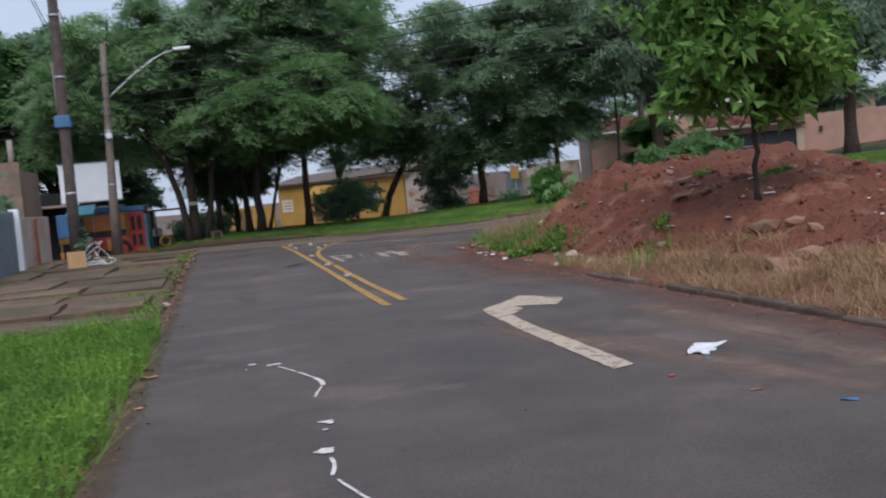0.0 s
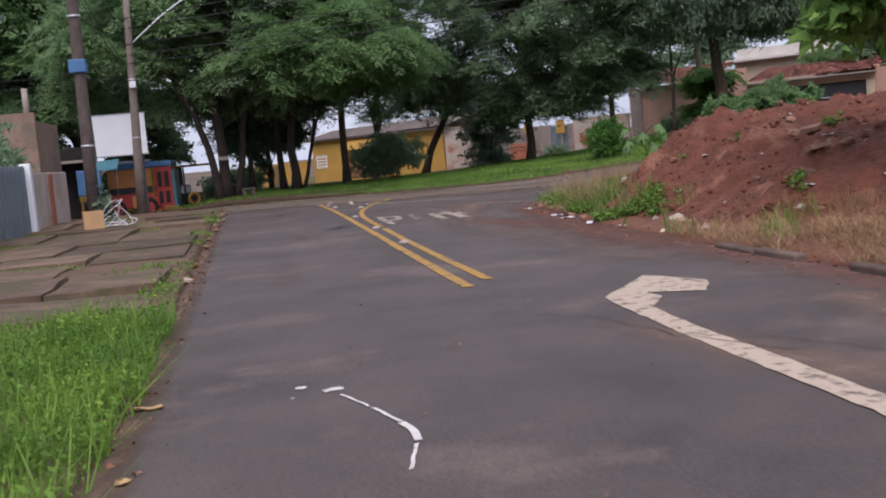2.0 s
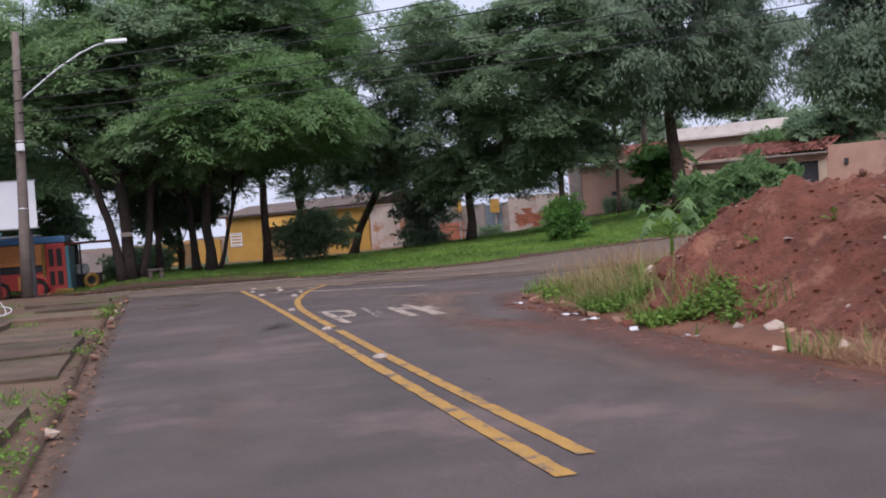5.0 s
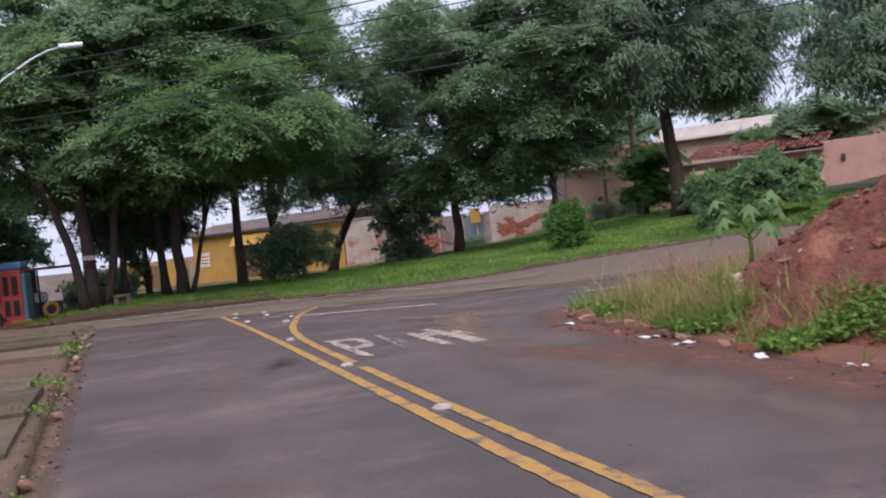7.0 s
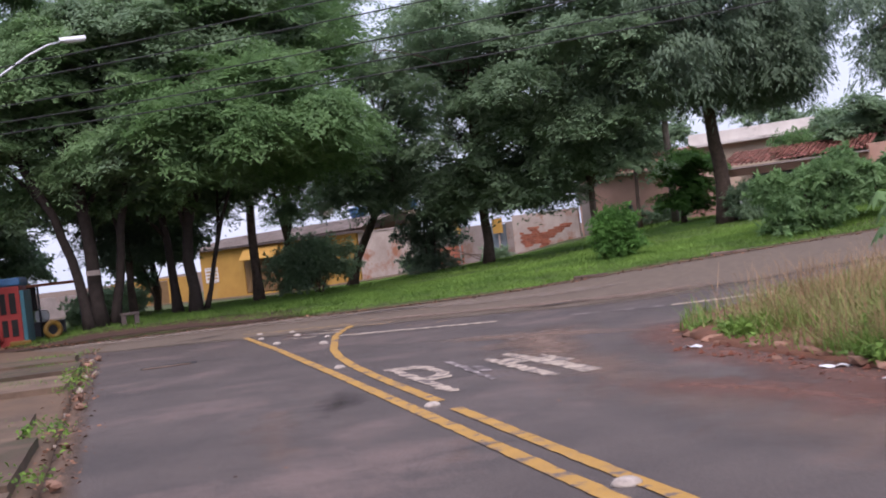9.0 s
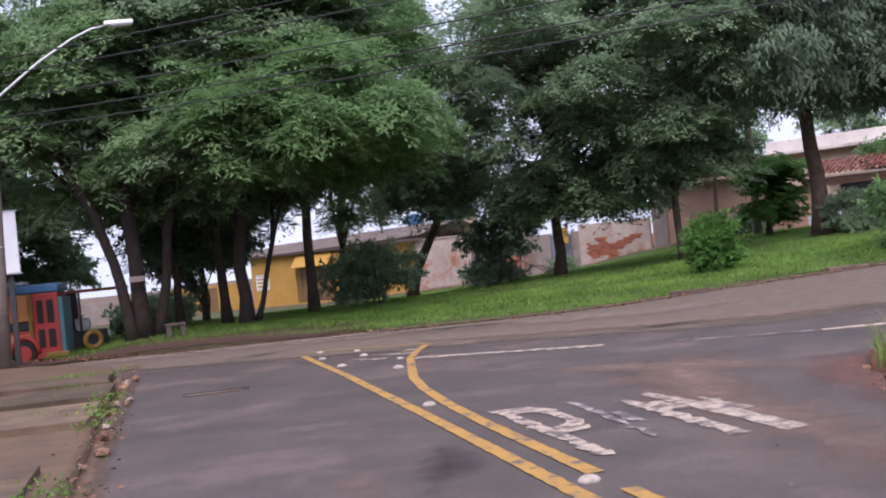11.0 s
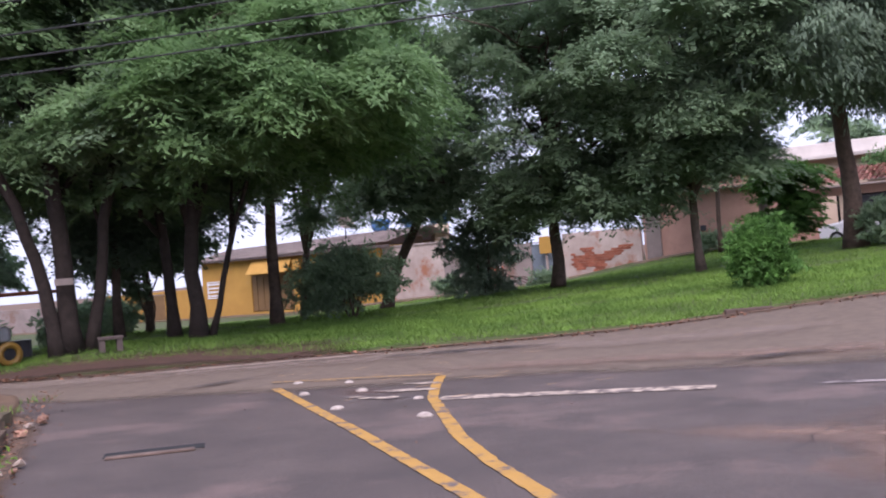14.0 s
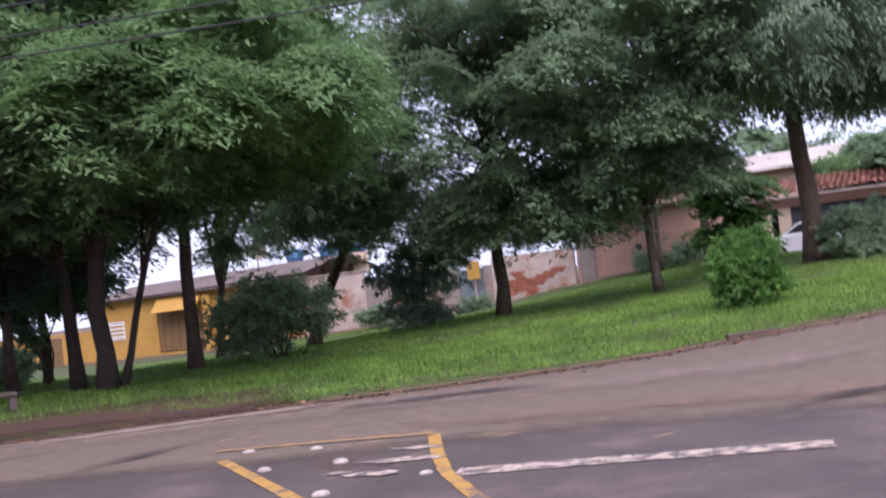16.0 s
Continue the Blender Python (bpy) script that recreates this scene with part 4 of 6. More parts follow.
upper = house_row("storey_house", "beige two storey house with a pale roof")
s0, s1 = row_s(37.5), row_s(26.3)
part("wall", box(s0, -16, 0.5, s1, -8.2, 5.4), "beige_wall", upper)
rf = part("roof", box(s0 - 0.5, -16.6, 5.4, s1 + 0.5, -7.6, 5.58, 0.02), "pale_render", upper, "pale overhanging roof slab")
part("parapet", box(s0 + 5, -15, 5.58, s1 + 0.2, -9, 6.3, 0.03), "pale_render", upper)
for x in (30.4, 33.2, 36.0):
    s = row_s(x)
    w = part("window", box(s - 0.8, -8.2, 4.2, s + 0.8, -8.16, 5.05), "glass", upper)
    part("window_frame", box(s - 0.88, -8.2, 4.12, s + 0.88, -8.12, 4.2), "fibre", w)
    part("window_frame", box(s - 0.88, -8.2, 5.05, s + 0.88, -8.12, 5.13), "fibre", w)

# footpath along the house fronts
path_pts = []
for x in np.arange(-14, 46, 1.0):
    path_pts.append(WALL_AT + WALL_WAY * row_s(x))
pv, pf = [], []
for i, p in enumerate(path_pts):
    for d in (0.1, 1.5):
        q = p + Vector((-0.7238, -0.69, 0)) * d
        pv.append((q.x, q.y, far_rise(q.x, q.y) + 0.06))
    q = p + Vector((-0.7238, -0.69, 0)) * 1.52
    pv.append((q.x, q.y, far_rise(q.x, q.y) - 0.2))
for i in range(len(path_pts) - 1):
    for j in (0, 1):
        pf.append((3 * i + j, 3 * i + j + 1, 3 * i + j + 4, 3 * i + j + 3))
tagged(sheet("footpath", pv, pf, "concrete"), "narrow concrete footpath along the house fronts", "footpath", kind="structure")

# parked car
def car(x, y, z, turn):
    c = thing("car", "white hatchback parked by the tiled porch", "car", (x, y, z), turn)
    bm = bmesh.new()
    side = [(-1.95, 0.32), (-1.98, 0.62), (-1.85, 0.86), (-1.05, 0.98), (-0.45, 1.42), (0.95, 1.46), (1.72, 1.02), (1.9, 0.9), (1.93, 0.4), (1.7, 0.28), (-1.7, 0.26)]
    a = [bm.verts.new((px, -0.8 + 0.12 * max(0, pz - 0.95) * 2, pz)) for px, pz in side]
    b = [bm.verts.new((px, 0.8 - 0.12 * max(0, pz - 0.95) * 2, pz)) for px, pz in side]
    n = len(side)
    bm.faces.new(a), bm.faces.new(b[::-1])
    for i in range(n):
        bm.faces.new((a[i], b[i], b[(i + 1) % n], a[(i + 1) % n]))
    bmesh.ops.recalc_face_normals(bm, faces=bm.faces)
    bmesh.ops.bevel(bm, geom=bm.edges[:], offset=0.05, segments=2, affect="EDGES")
    body = part("body", bm, "white_car", c)
    for sgn in (-1, 1):
        bm = bmesh.new()
        vs = [bm.verts.new((px, sgn * (0.8 - 0.24 * (pz - 0.95) + 0.006), pz)) for px, pz in ((-0.92, 1.02), (-0.42, 1.36), (0.88, 1.39), (1.45, 1.04))]
        bm.faces.new(vs)
        bmesh.ops.solidify(bm, geom=bm.faces[:], thickness=0.01)
        part("side_window", bm, "glass", c)
        for wx in (-1.25, 1.2):
            tyre = part("tyre", tube([(wx, sgn * 0.62, 0.3), (wx, sgn * 0.82, 0.3)], 0.3, 18), "rubber", c)
            part("rim", tube([(wx, sgn * 0.8, 0.3), (wx, sgn * 0.835, 0.3)], 0.18, 14), "galvanised", tyre)
    part("windscreen", box(-0.02, -0.62, -0.3, 0.0, 0.62, 0.3), "glass", c).matrix_basis = pose(-0.78, 0, 1.22, 0, 53, 0)
    part("rear_window", box(-0.02, -0.6, -0.28, 0.0, 0.6, 0.28), "glass", c).matrix_basis = pose(1.36, 0, 1.26, 0, -58, 0)
    for sgn in (-1, 1):
        part("headlight", box(-1.99, sgn * 0.6 - 0.16, 0.64, -1.9, sgn * 0.6 + 0.16, 0.78, 0.02), "lamp_glass", c)
        part("tail_light", box(1.86, sgn * 0.62 - 0.1, 0.7, 1.95, sgn * 0.62 + 0.1, 0.92, 0.02), "red", c)
    return c


car(29.3, 60.2, far_rise(29.3, 60.2) + 0.02, WALL_TURN + 172)

# ---- heap of soil ----


def heap(x, y):
    """The heap's height above the verge."""
    ridge = 1.45 * smooth01(26.0, 21.6, y) * (1 - 0.36 * smooth01(21.8, 18.0, y)) * (1 - 0.3 * smooth01(17.5, 13.5, y)) * (1 - smooth01(3, -5, y))
    foot = 6.4 - 0.75 * smooth01(15, 19, y) + 0.35 * noise.noise((y * 0.45, 0, 2.0))
    return ridge * smooth01(foot, foot + 2.7, x) * smooth01(16, 11, x)


def heap_top(x, y):
    h = heap(x, y)
    lump = noise.fractal((x * 0.9, y * 0.9, 0), 0.7, 2.1, 7) * 0.2 + abs(noise.noise((x * 2.4, y * 2.4, 4))) * 0.17 + abs(noise.noise((x * 6, y * 6, 4))) * 0.06
    e = right_edge_x(y)
    bank = right_rise(x, y) - 0.06 + h + min(1, h * 1.6) * lump
    if x > e + 0.7:
        return bank
    if not 15.8 < y < 24.6:
        return bank if x > e + 0.12 else terrain(x, y) - 0.25
    fan = 0.55 * smooth01(15.8, 18, y) * smooth01(24.6, 22.5, y) + 0.12 * noise.noise((y * 1.3, 0, 6))
    k = smooth01(e - fan, e + 0.7, x)
    low = terrain(x, y) - 0.03
    return low + (bank - low) * k + 0.05 * k * noise.noise((x * 5, y * 5, 2))



earth_mound = height_grid("earth_mound", axis_values((4.7, 16, 0.11)), axis_values((-5, 26.6, 0.11)), heap_top, "red_dirt", "", "heap of red excavated soil with rubble", "soil heap")


def stone_mesh(seed, mat):
    bm = bmesh.new()
    bmesh.ops.create_icosphere(bm, subdivisions=1, radius=1)
    r = random.Random(seed)
    for v in bm.verts:
        v.co *= r.uniform(0.65, 1.2)
        v.co.z *= 0.62
    me = bpy.data.meshes.new("stone")
    bm.to_mesh(me)
    bm.free()
    me.materials.append(M[mat])
    return me


rnd = random.Random(5)
STONES = [stone_mesh(i, "rock") for i in range(4)] + [stone_mesh(9 + i, "pale_rock") for i in range(3)] + [stone_mesh(20 + i, "red_dirt") for i in range(3)]
for i in range(299):
    x, y = 5.5 + 5.6 * rnd.random() ** 1.4, rnd.uniform(4, 25.6) if i % 2 else rnd.uniform(15.8, 23.8)
    pick = rnd.random()
    me = STONES[rnd.randrange(4) if pick < 0.35 else 4 + rnd.randrange(3) if pick < 0.47 else 7 + rnd.randrange(3)]
    o = new("stone", me)
    o.parent = earth_mound
    s = 0.035 + 0.12 * rnd.random() ** 3
    o.matrix_basis = pose(x, y, heap_top(x, y) + s * 0.2, rnd.uniform(-25, 25), rnd.uniform(-25, 25), rnd.uniform(0, 360)) @ Matrix.Diagonal((s, s * rnd.uniform(0.6, 1), s, 1))
for x, y, s in ((7.6, 14.3, 0.28), (7.9, 14.0, 0.2), (7.0, 10.6, 0.2), (6.7, 9.8, 0.16), (7.2, 12.4, 0.24)):
    o = new("stone", STONES[int(x * 10) % 4])
    o.parent = earth_mound
    o.matrix_basis = pose(x, y, heap_top(x, y) + 0.04, 10, 5, x * 70) @ Matrix.Diagonal((s, s * 0.8, s * 0.8, 1))

clod_rng = np.random.default_rng(3)
cn = 5200
cx, cy = 5.32 + 6.2 * clod_rng.random(cn) ** 1.3, clod_rng.uniform(3, 26, cn)
cs = 0.01 + 0.038 * clod_rng.random(cn) ** 4
octa = np.array([(1, 0, 0), (0, 1, 0), (-1, 0, 0), (0, -1, 0), (0, 0, 0.8), (0, 0, -0.8)])
cz = np.array([max(heap_top(a, b), terrain(a, b)) for a, b in zip(cx, cy)])
corner = octa[None] * cs[:, None, None] * clod_rng.uniform(0.6, 1.3, (cn, 6, 1)) + np.stack([cx, cy, cz + cs * 0.3], 1)[:, None]
tri = np.array([(0, 1, 4), (1, 2, 4), (2, 3, 4), (3, 0, 4), (1, 0, 5), (2, 1, 5), (3, 2, 5), (0, 3, 5)])
tagged(fast_quads("soil_clods", corner[:, tri].reshape(-1, 3, 3), "red_dirt"), "crumbs and clods of red soil on the heap", "soil", kind="stuff")


def broken_slab(x, y, turn, w, d, tilt):
    bm = box(-w / 2, -d / 2, 0, w / 2, d / 2, 0.07)
    bmesh.ops.subdivide_edges(bm, edges=bm.edges[:], cuts=2)
    for v in bm.verts:
        v.co.x += 0.06 * noise.noise(v.co * 4 + Vector((x, y, 0)))
        v.co.y += 0.06 * noise.noise(v.co * 4 + Vector((y, x, 3)))
    ob = part("concrete_slab", bm, "rock")
    ob.matrix_basis = pose(x, y, heap_top(x, y) + 0.02, tilt, -8, turn)
    tagged(ob, "broken piece of concrete slab on the soil heap", "rubble", "rubble on the heap")


broken_slab(8.75, 19.2, 20, 0.75, 0.4, -4)
broken_slab(6.75, 12.2, 79, 0.8, 0.4, 5.44)
broken_slab(7.7, 17.4, 10, 0.35, 0.22, -12)


def scrap(name, x, y, z, size, mat, label, category="litter", seed=0):
    """A crumpled sheet."""
    bm = bmesh.new()
    bmesh.ops.create_grid(bm, x_segments=10, y_segments=7, size=0.5)
    for v in bm.verts:
        v.co.x *= size * 1.5
        v.co.y *= size * 0.6
        v.co.z = abs(noise.noise(Vector((v.co.x * 7, v.co.y * 9, seed)))) * size * 0.3
        v.co.y += 0.3 * size * noise.noise(Vector((v.co.x * 5, seed, 0)))
    bmesh.ops.solidify(bm, geom=bm.faces[:], thickness=0.004)
    ob = part(name, bm, mat)
    ob.matrix_basis = pose(x, y, z, 0, 0, seed * 47)
    return tagged(ob, label, category, "litter by the road")


scrap("plastic_bag", 3.72, 8.15, 0.008, 0.3, "white_plastic", "crumpled white plastic bag on asphalt", seed=1)
scrap("plastic_scrap", 3.55, 7.75, 0.006, 0.07, "blue", "scrap of blue plastic on asphalt", seed=2)
scrap("plastic_scrap", 3.6, 5.9, 0.006, 0.07, "blue", "scrap of blue plastic on asphalt", seed=3)
scrap("plastic_scrap", 3.3, 6.5, 0.006, 0.06, "rock", "scrap of brown paper on asphalt", seed=4)
scrap("paper_scrap", 3.05, 7.3, 0.006, 0.06, "red", "scrap of red plastic on asphalt", seed=5)
for i, (x, y) in enumerate([(5.55, 25.75), (5.45, 23.1), (5.4, 22.2), (5.3, 20.6), (5.45, 19.4)]):
    scrap("paper_scrap", x, y, 0.01, 0.16, "white_plastic", "scrap of white paper at the road edge", seed=6 + i)
for i, (x, y) in enumerate([(7.3, 20.3), (7.0, 22.6), (8.3, 18.2), (8.6, 16.0), (9.0, 13.8), (7.8, 15.9), (8.7, 20.2), (8.4, 21.6), (8.9, 17.2), (7.2, 16.8), (8.3, 12.4)]):
    scrap("paper_scrap", x, y, heap_top(x, y) + 0.02, 0.13, "white_plastic", "scrap of white paper on the soil heap", seed=12 + i)
scrap("dry_palm_scrap", -0.85, 10.2, 0.01, 0.13, "cardboard", "dry curled leaf sheath on asphalt", "leaf", 31)
scrap("dry_palm_scrap", -0.8, 8.6, 0.01, 0.07, "cardboard", "dry curled leaf sheath on asphalt", "leaf", 32)

# ---- trees ----
G = far_rise
# shade under the crowns is put into these trunks' darker bark
tree("old spreading street tree with several leaning trunks", -1.4, 48.8, G(-1.4, 48.8) - 0.05,
     [[(-0.2, 0, 0, 0.18), (-0.4, 0, 1.6, 0.15), (-0.85, -0.1, 3.4, 0.13), (-1.6, -0.2, 5, 0.12)], [(0.1, 0.2, 0, 0.25), (0.05, 0, 2.2, 0.2), (-0.1, 0, 4.6, 0.18)], [(0.5, 0.3, 0, 0.16), (0.9, 0.2, 2.2, 0.13), (1.4, 0, 4.8, 0.12)]],
     [(-5.2, 50.3, 6.2, 2.8, 2.4, 1.8), (-3.8, 50.6, 8.3, 3.2, 2.8, 2.4), (-0.8, 49.4, 6.4, 3, 2.5, 2.2), (-1.2, 50.8, 9.2, 4, 3.6, 1.9), (-0.5, 49.3, 4.75, 2.4, 2, 0.77)], 1750, 60, seed=1, leafmat="leaf_pale", leaf=(0.18, 0.058), bark="dark_and_shaded_bark")
# darker bark here too, painting the shade on the trunks
tree("street tree with two slender trunks, bark colour darkened for shade", 1.55, 49.5, 0.2, [[(0, 0, 0, 0.2), (0, 0, 2.5, 0.17), (0.2, 0, 5.2, 0.13)], [(-0.5, 1.2, 0, 0.16), (-0.6, 1.2, 2.5, 0.13), (-0.8, 1, 5, 0.1)], [(0.3, 0.1, 0, 0.08), (0.9, 0.1, 2.2, 0.07), (1.5, 0, 4, 0.05)]],
     [(0.4, 49.2, 4.35, 2, 1.5, 0.77), (2.5, 50.4, 4.45, 1.5, 1.4, 0.68), (1.6, 48.8, 5.39, 2.2, 2.2, 1.27), (2, 49.5, 8.2, 3.4, 3.4, 2.6), (2.5, 50.5, 10, 3.4, 3.4, 1.5)], 1250, 60, seed=6, bark="dark_and_shaded_bark")
tree("slender street tree in the shade", -0.3, 55, G(-0.3, 55), [[(0, 0, 0, 0.14), (0, 0, 3, 0.12), (0.2, 0, 5, 0.1)]], [(-0.3, 55.3, 3.3, 1.0, 1.0, 0.8), (1.0, 55.8, 3.4, 1.1, 1.0, 0.8), (-0.6, 55, 4.6, 2.2, 2, 1.0), (-0.2, 55, 6, 2.6, 2.6, 2.2), (-1, 56, 9, 3, 3, 2)], 900, 60, seed=16, leafmat="leaf_blue")
tree("slender street tree in the shade", 0.6, 58, G(0.6, 58), [[(0, 0, 0, 0.12), (0, 0, 3, 0.1), (-0.2, 0, 5, 0.08)]], [(1.9, 57, 3.5, 0.7, 0.8, 0.8), (0.4, 57, 4.5, 2.0, 1.5, 0.7), (-1.1, 56, 4.4, 1.8, 1.4, 0.7), (2.4, 57, 4.6, 1.3, 1.2, 0.6), (1, 58, 4.8, 2.2, 2.2, 1.0), (0.8, 58, 6.4, 2.6, 2.6, 2.2), (1.5, 58, 9.5, 3, 3, 2)], 800, 60, seed=17, leafmat="leaf_blue")
tree("tall street tree with layered light green foliage", 4.1, 54.5, G(4.1, 54.5), [[(0, 0, 0, 0.18), (0, 0, 2.6, 0.16), (-0.15, -1.0, 5.0, 0.14), (-0.4, -3, 6.6, 0.13)]],
     [(2.1, 45.2, 5.7, 1.3, 1.2, 0.7), (3.7, 44.5, 5.35, 1.4, 1.2, 0.68), (4.9, 46, 5.6, 1.3, 1.2, 0.7), (3.1, 45.8, 6.7, 1.5, 1.3, 0.7), (1.4, 47, 6.6, 1.3, 1.2, 0.8), (2.2, 45.6, 4.85, 1.1, 1, 0.51), (4.9, 47.6, 4.95, 1.5, 1.3, 0.59), (3.9, 47.5, 7.8, 1.7, 1.5, 0.9), (5.6, 50.5, 4.95, 1.9, 1.9, 0.85), (2.8, 50.5, 5.25, 1.8, 1.8, 0.77), (3.4, 49.5, 8.8, 3.6, 3.6, 2.6), (5.4, 50, 6.4, 2.6, 2.6, 1.7), (4.3, 52, 10.5, 4.2, 4.2, 1.8)], 2300, 60, seed=2, leafmat="leaf_light", leaf=(0.18, 0.058))
tree("slender dark street tree leaning by the gate", 6.8, 66.5, G(6.8, 66.5), [[(0, 0, 0, 0.16), (0.25, 0, 2.6, 0.14), (0.6, 0, 5.4, 0.11)]],
     [(7.6, 65, 5, 2.6, 2.4, 1.5), (7.3, 66, 7, 3.2, 3.2, 2.2), (7.2, 64.5, 8.6, 2.2, 2.2, 1.4), (8.3, 61, 11.3, 2.3, 2.3, 1.4), (6.6, 62, 11.2, 2.2, 2.2, 1.4)], 900, 60, seed=5)
tree("street tree with a leaning forked trunk", 8.8, 60.5, G(8.8, 60.5), [[(0, 0, 0, 0.22), (0.35, 0, 1.2, 0.19), (1.3, 0, 2.9, 0.16), (2.1, -0.3, 4.4, 0.13)]],
     [(9.9, 57.2, 4.2, 2, 1.9, 1.02), (8.7, 57, 4.1, 1.0, 1.0, 0.7), (11.4, 58.5, 4.2, 1.8, 1.8, 1.02), (13.2, 57.5, 3.9, 1.3, 1.3, 0.7), (9.4, 57.5, 5.49, 2.3, 2.3, 1.27), (11.4, 59.5, 6.8, 2.6, 2.6, 2), (11, 57.4, 9.2, 2.6, 2.6, 2.4)], 820, 60, seed=7)
tree("street tree with a dense dark crown", 13.4, 55.6, G(13.4, 55.6), [[(0, 0, 0, 0.2), (0, 0, 2.6, 0.17), (0.1, -0.4, 5, 0.14)]],
     [(15.2, 54, 3.7, 1.2, 1.2, 0.65), (12.3, 54.6, 3.2, 1.1, 1.0, 0.5), (14.4, 54.6, 3.2, 1.1, 1.0, 0.5), (12.0, 53.8, 3.8, 1.7, 1.6, 0.9), (13.9, 53, 3.8, 1.5, 1.5, 0.8), (12.6, 53.2, 5.48, 2.2, 2.2, 1.44), (14.6, 52.2, 5.38, 2, 2, 1.02), (13, 52.8, 7.9, 3.4, 3.4, 2.6), (12.6, 54.5, 10.2, 2.8, 2.8, 1.8), (15.4, 53.5, 8.6, 2.4, 2.4, 1.2)], 1500, 60, seed=3)
tree("slender reddish street tree with dense foliage", 16.7, 52.2, G(16.7, 52.2), [[(0, 0, 0, 0.14), (-0.1, 0, 2.2, 0.12), (0.1, -0.3, 4.6, 0.1)]],
     [(17.2, 51.3, 4.0, 0.9, 0.9, 0.55), (16, 51, 4.4, 1.7, 1.5, 0.77), (15.7, 50.4, 5.5, 1.9, 1.8, 1.02), (15.9, 49.8, 7.4, 2, 2, 1.9), (16.6, 51, 9.2, 2.8, 2.8, 1.5)], 1150, 60, seed=8, bark="pale_bark")
tree("tall tree with drooping grey-green foliage", 21.9, 51.7, G(21.9, 51.7), [[(0, 0, 0, 0.34), (-0.05, 0, 2.4, 0.27), (-0.4, -0.2, 4.6, 0.22), (-0.9, -0.5, 6.4, 0.16)]],
     [(18.2, 49.2, 8.6, 2.3, 2.3, 1.9), (20.6, 50.4, 9.4, 3.2, 3.2, 2.6), (23.4, 51, 7.9, 2.2, 2.2, 1.9), (24.4, 51, 8.4, 1.4, 1.6, 1.7), (25.3, 51, 10, 1.4, 1.4, 1.2), (23.6, 50.2, 7.7, 1.5, 1.5, 1.1), (18.6, 49.6, 7.3, 1.4, 1.4, 1.0), (22, 51, 11, 4, 4, 1.63), (20.8, 50.6, 7.0, 1.3, 1.3, 0.7), (23.1, 50.8, 6.8, 1.2, 1.2, 0.7), (24.5, 50.8, 6.9, 0.9, 0.9, 0.7)], 1600, 62, seed=4, leafmat="leaf_blue", hang=0.75, leaf=(0.22, 0.07))
tree("dark tree with drooping foliage beyond the heap", 27.5, 43.5, G(27.5, 43.5), [[(0, 0, 0, 0.3), (0.1, 0, 2.8, 0.25), (0.3, 0, 5.2, 0.2)]],
     [(23.4, 42.8, 6.8, 1.4, 1.4, 1.3), (24.8, 43, 5.8, 1.3, 1.3, 0.8), (26.4, 42.8, 7.6, 2.8, 2.8, 2.2), (29.5, 43, 8.4, 3.2, 3.2, 2.6), (27.5, 44, 10, 3.6, 3.6, 1.63)], 900, 60, seed=9, leafmat="leaf_blue", hang=0.7, leaf=(0.22, 0.07))
tree("slim dark tree by the pink wall", 24.2, 63.5, G(24.2, 63.5), [[(0, 0, 0, 0.1), (0.05, 0, 2.5, 0.09), (0, 0, 5.4, 0.07)]], [(24, 63.2, 7.6, 2.3, 2.3, 2.2)], 300, 60, seed=10)
tree("leafy vine-clad small tree by the porch", 23.9, 58.6, G(23.9, 58.6), [[(0, 0, 0, 0.12), (0.1, 0, 1.6, 0.1), (0, 0, 2.6, 0.07)]], [(23.8, 58.4, 3.7, 1.0, 1.0, 0.8), (24.1, 58.5, 2.5, 0.9, 0.9, 0.8)], 240, 60, seed=11, leafmat="shrub_leaf", disc=0.4)
for i, (x, y, r, z) in enumerate([(-8.6, 60, 4.2, 7.2), (-13, 57, 4.5, 6.2), (-20, 62, 5.5, 6.5), (-10, 70, 5, 8.2), (-28, 58, 5, 6)]):
    tree("hazy tree behind the stalls", x, y, terrain(x, y), [[(0, 0, 0, 0.25), (0, 0, 2.5, 0.2), (0.2, 0, 4.5, 0.15)]], [(x, y - 1, z - 1.6, r, r * 0.8, 2.2), (x + 1, y, z + 1.8, r * 0.8, r * 0.8, 2.6)], 620, 55, seed=30 + i, leafmat="leaf_light" if i % 2 else "leaf", group="trees behind the stalls", disc=0.9, leaf=(0.26, 0.12))
for i, (x, y, h) in enumerate([(33, 80, 7.5), (40, 74, 7.5), (38, 62, 6.8), (47, 60, 7.2)]):
    tree("tree behind the houses", x, y, terrain(x, y), [[(0, 0, 0, 0.2), (0, 0, 3, 0.15)]], [(x, y, h - 1.6, 3, 3, 2.2)], 300, 50, seed=50 + i, group="trees behind the houses", leaf=(0.28, 0.12))

YX, YY = 8.35, 15.9
tree("young tree with broad bright leaves on the soil heap", YX, YY, heap_top(YX, YY) - 0.05, [[(0, 0, 0, 0.05), (-0.04, 0, 0.6, 0.045), (0.03, 0.05, 1.3, 0.04), (0, 0, 2.7, 0.03)]],
     [(YX - 0.85, YY - 0.1, 3.05, 0.75, 0.8, 0.6), (YX + 0.55, YY, 3.0, 0.75, 0.8, 0.55), (YX - 0.1, YY, 3.9, 1.25, 1.1, 0.9), (YX, YY + 0.1, 5.1, 0.95, 0.9, 0.8), (YX + 1.0, YY, 3.7, 0.6, 0.6, 0.5)], 420, 15, seed=12, leafmat="leaf_broad", bark="dark_and_shaded_bark", disc=0.3, droop=0.5, hang=0.3, leaf=(0.22, 0.13), group="", name="young_tree", loose=0.5)



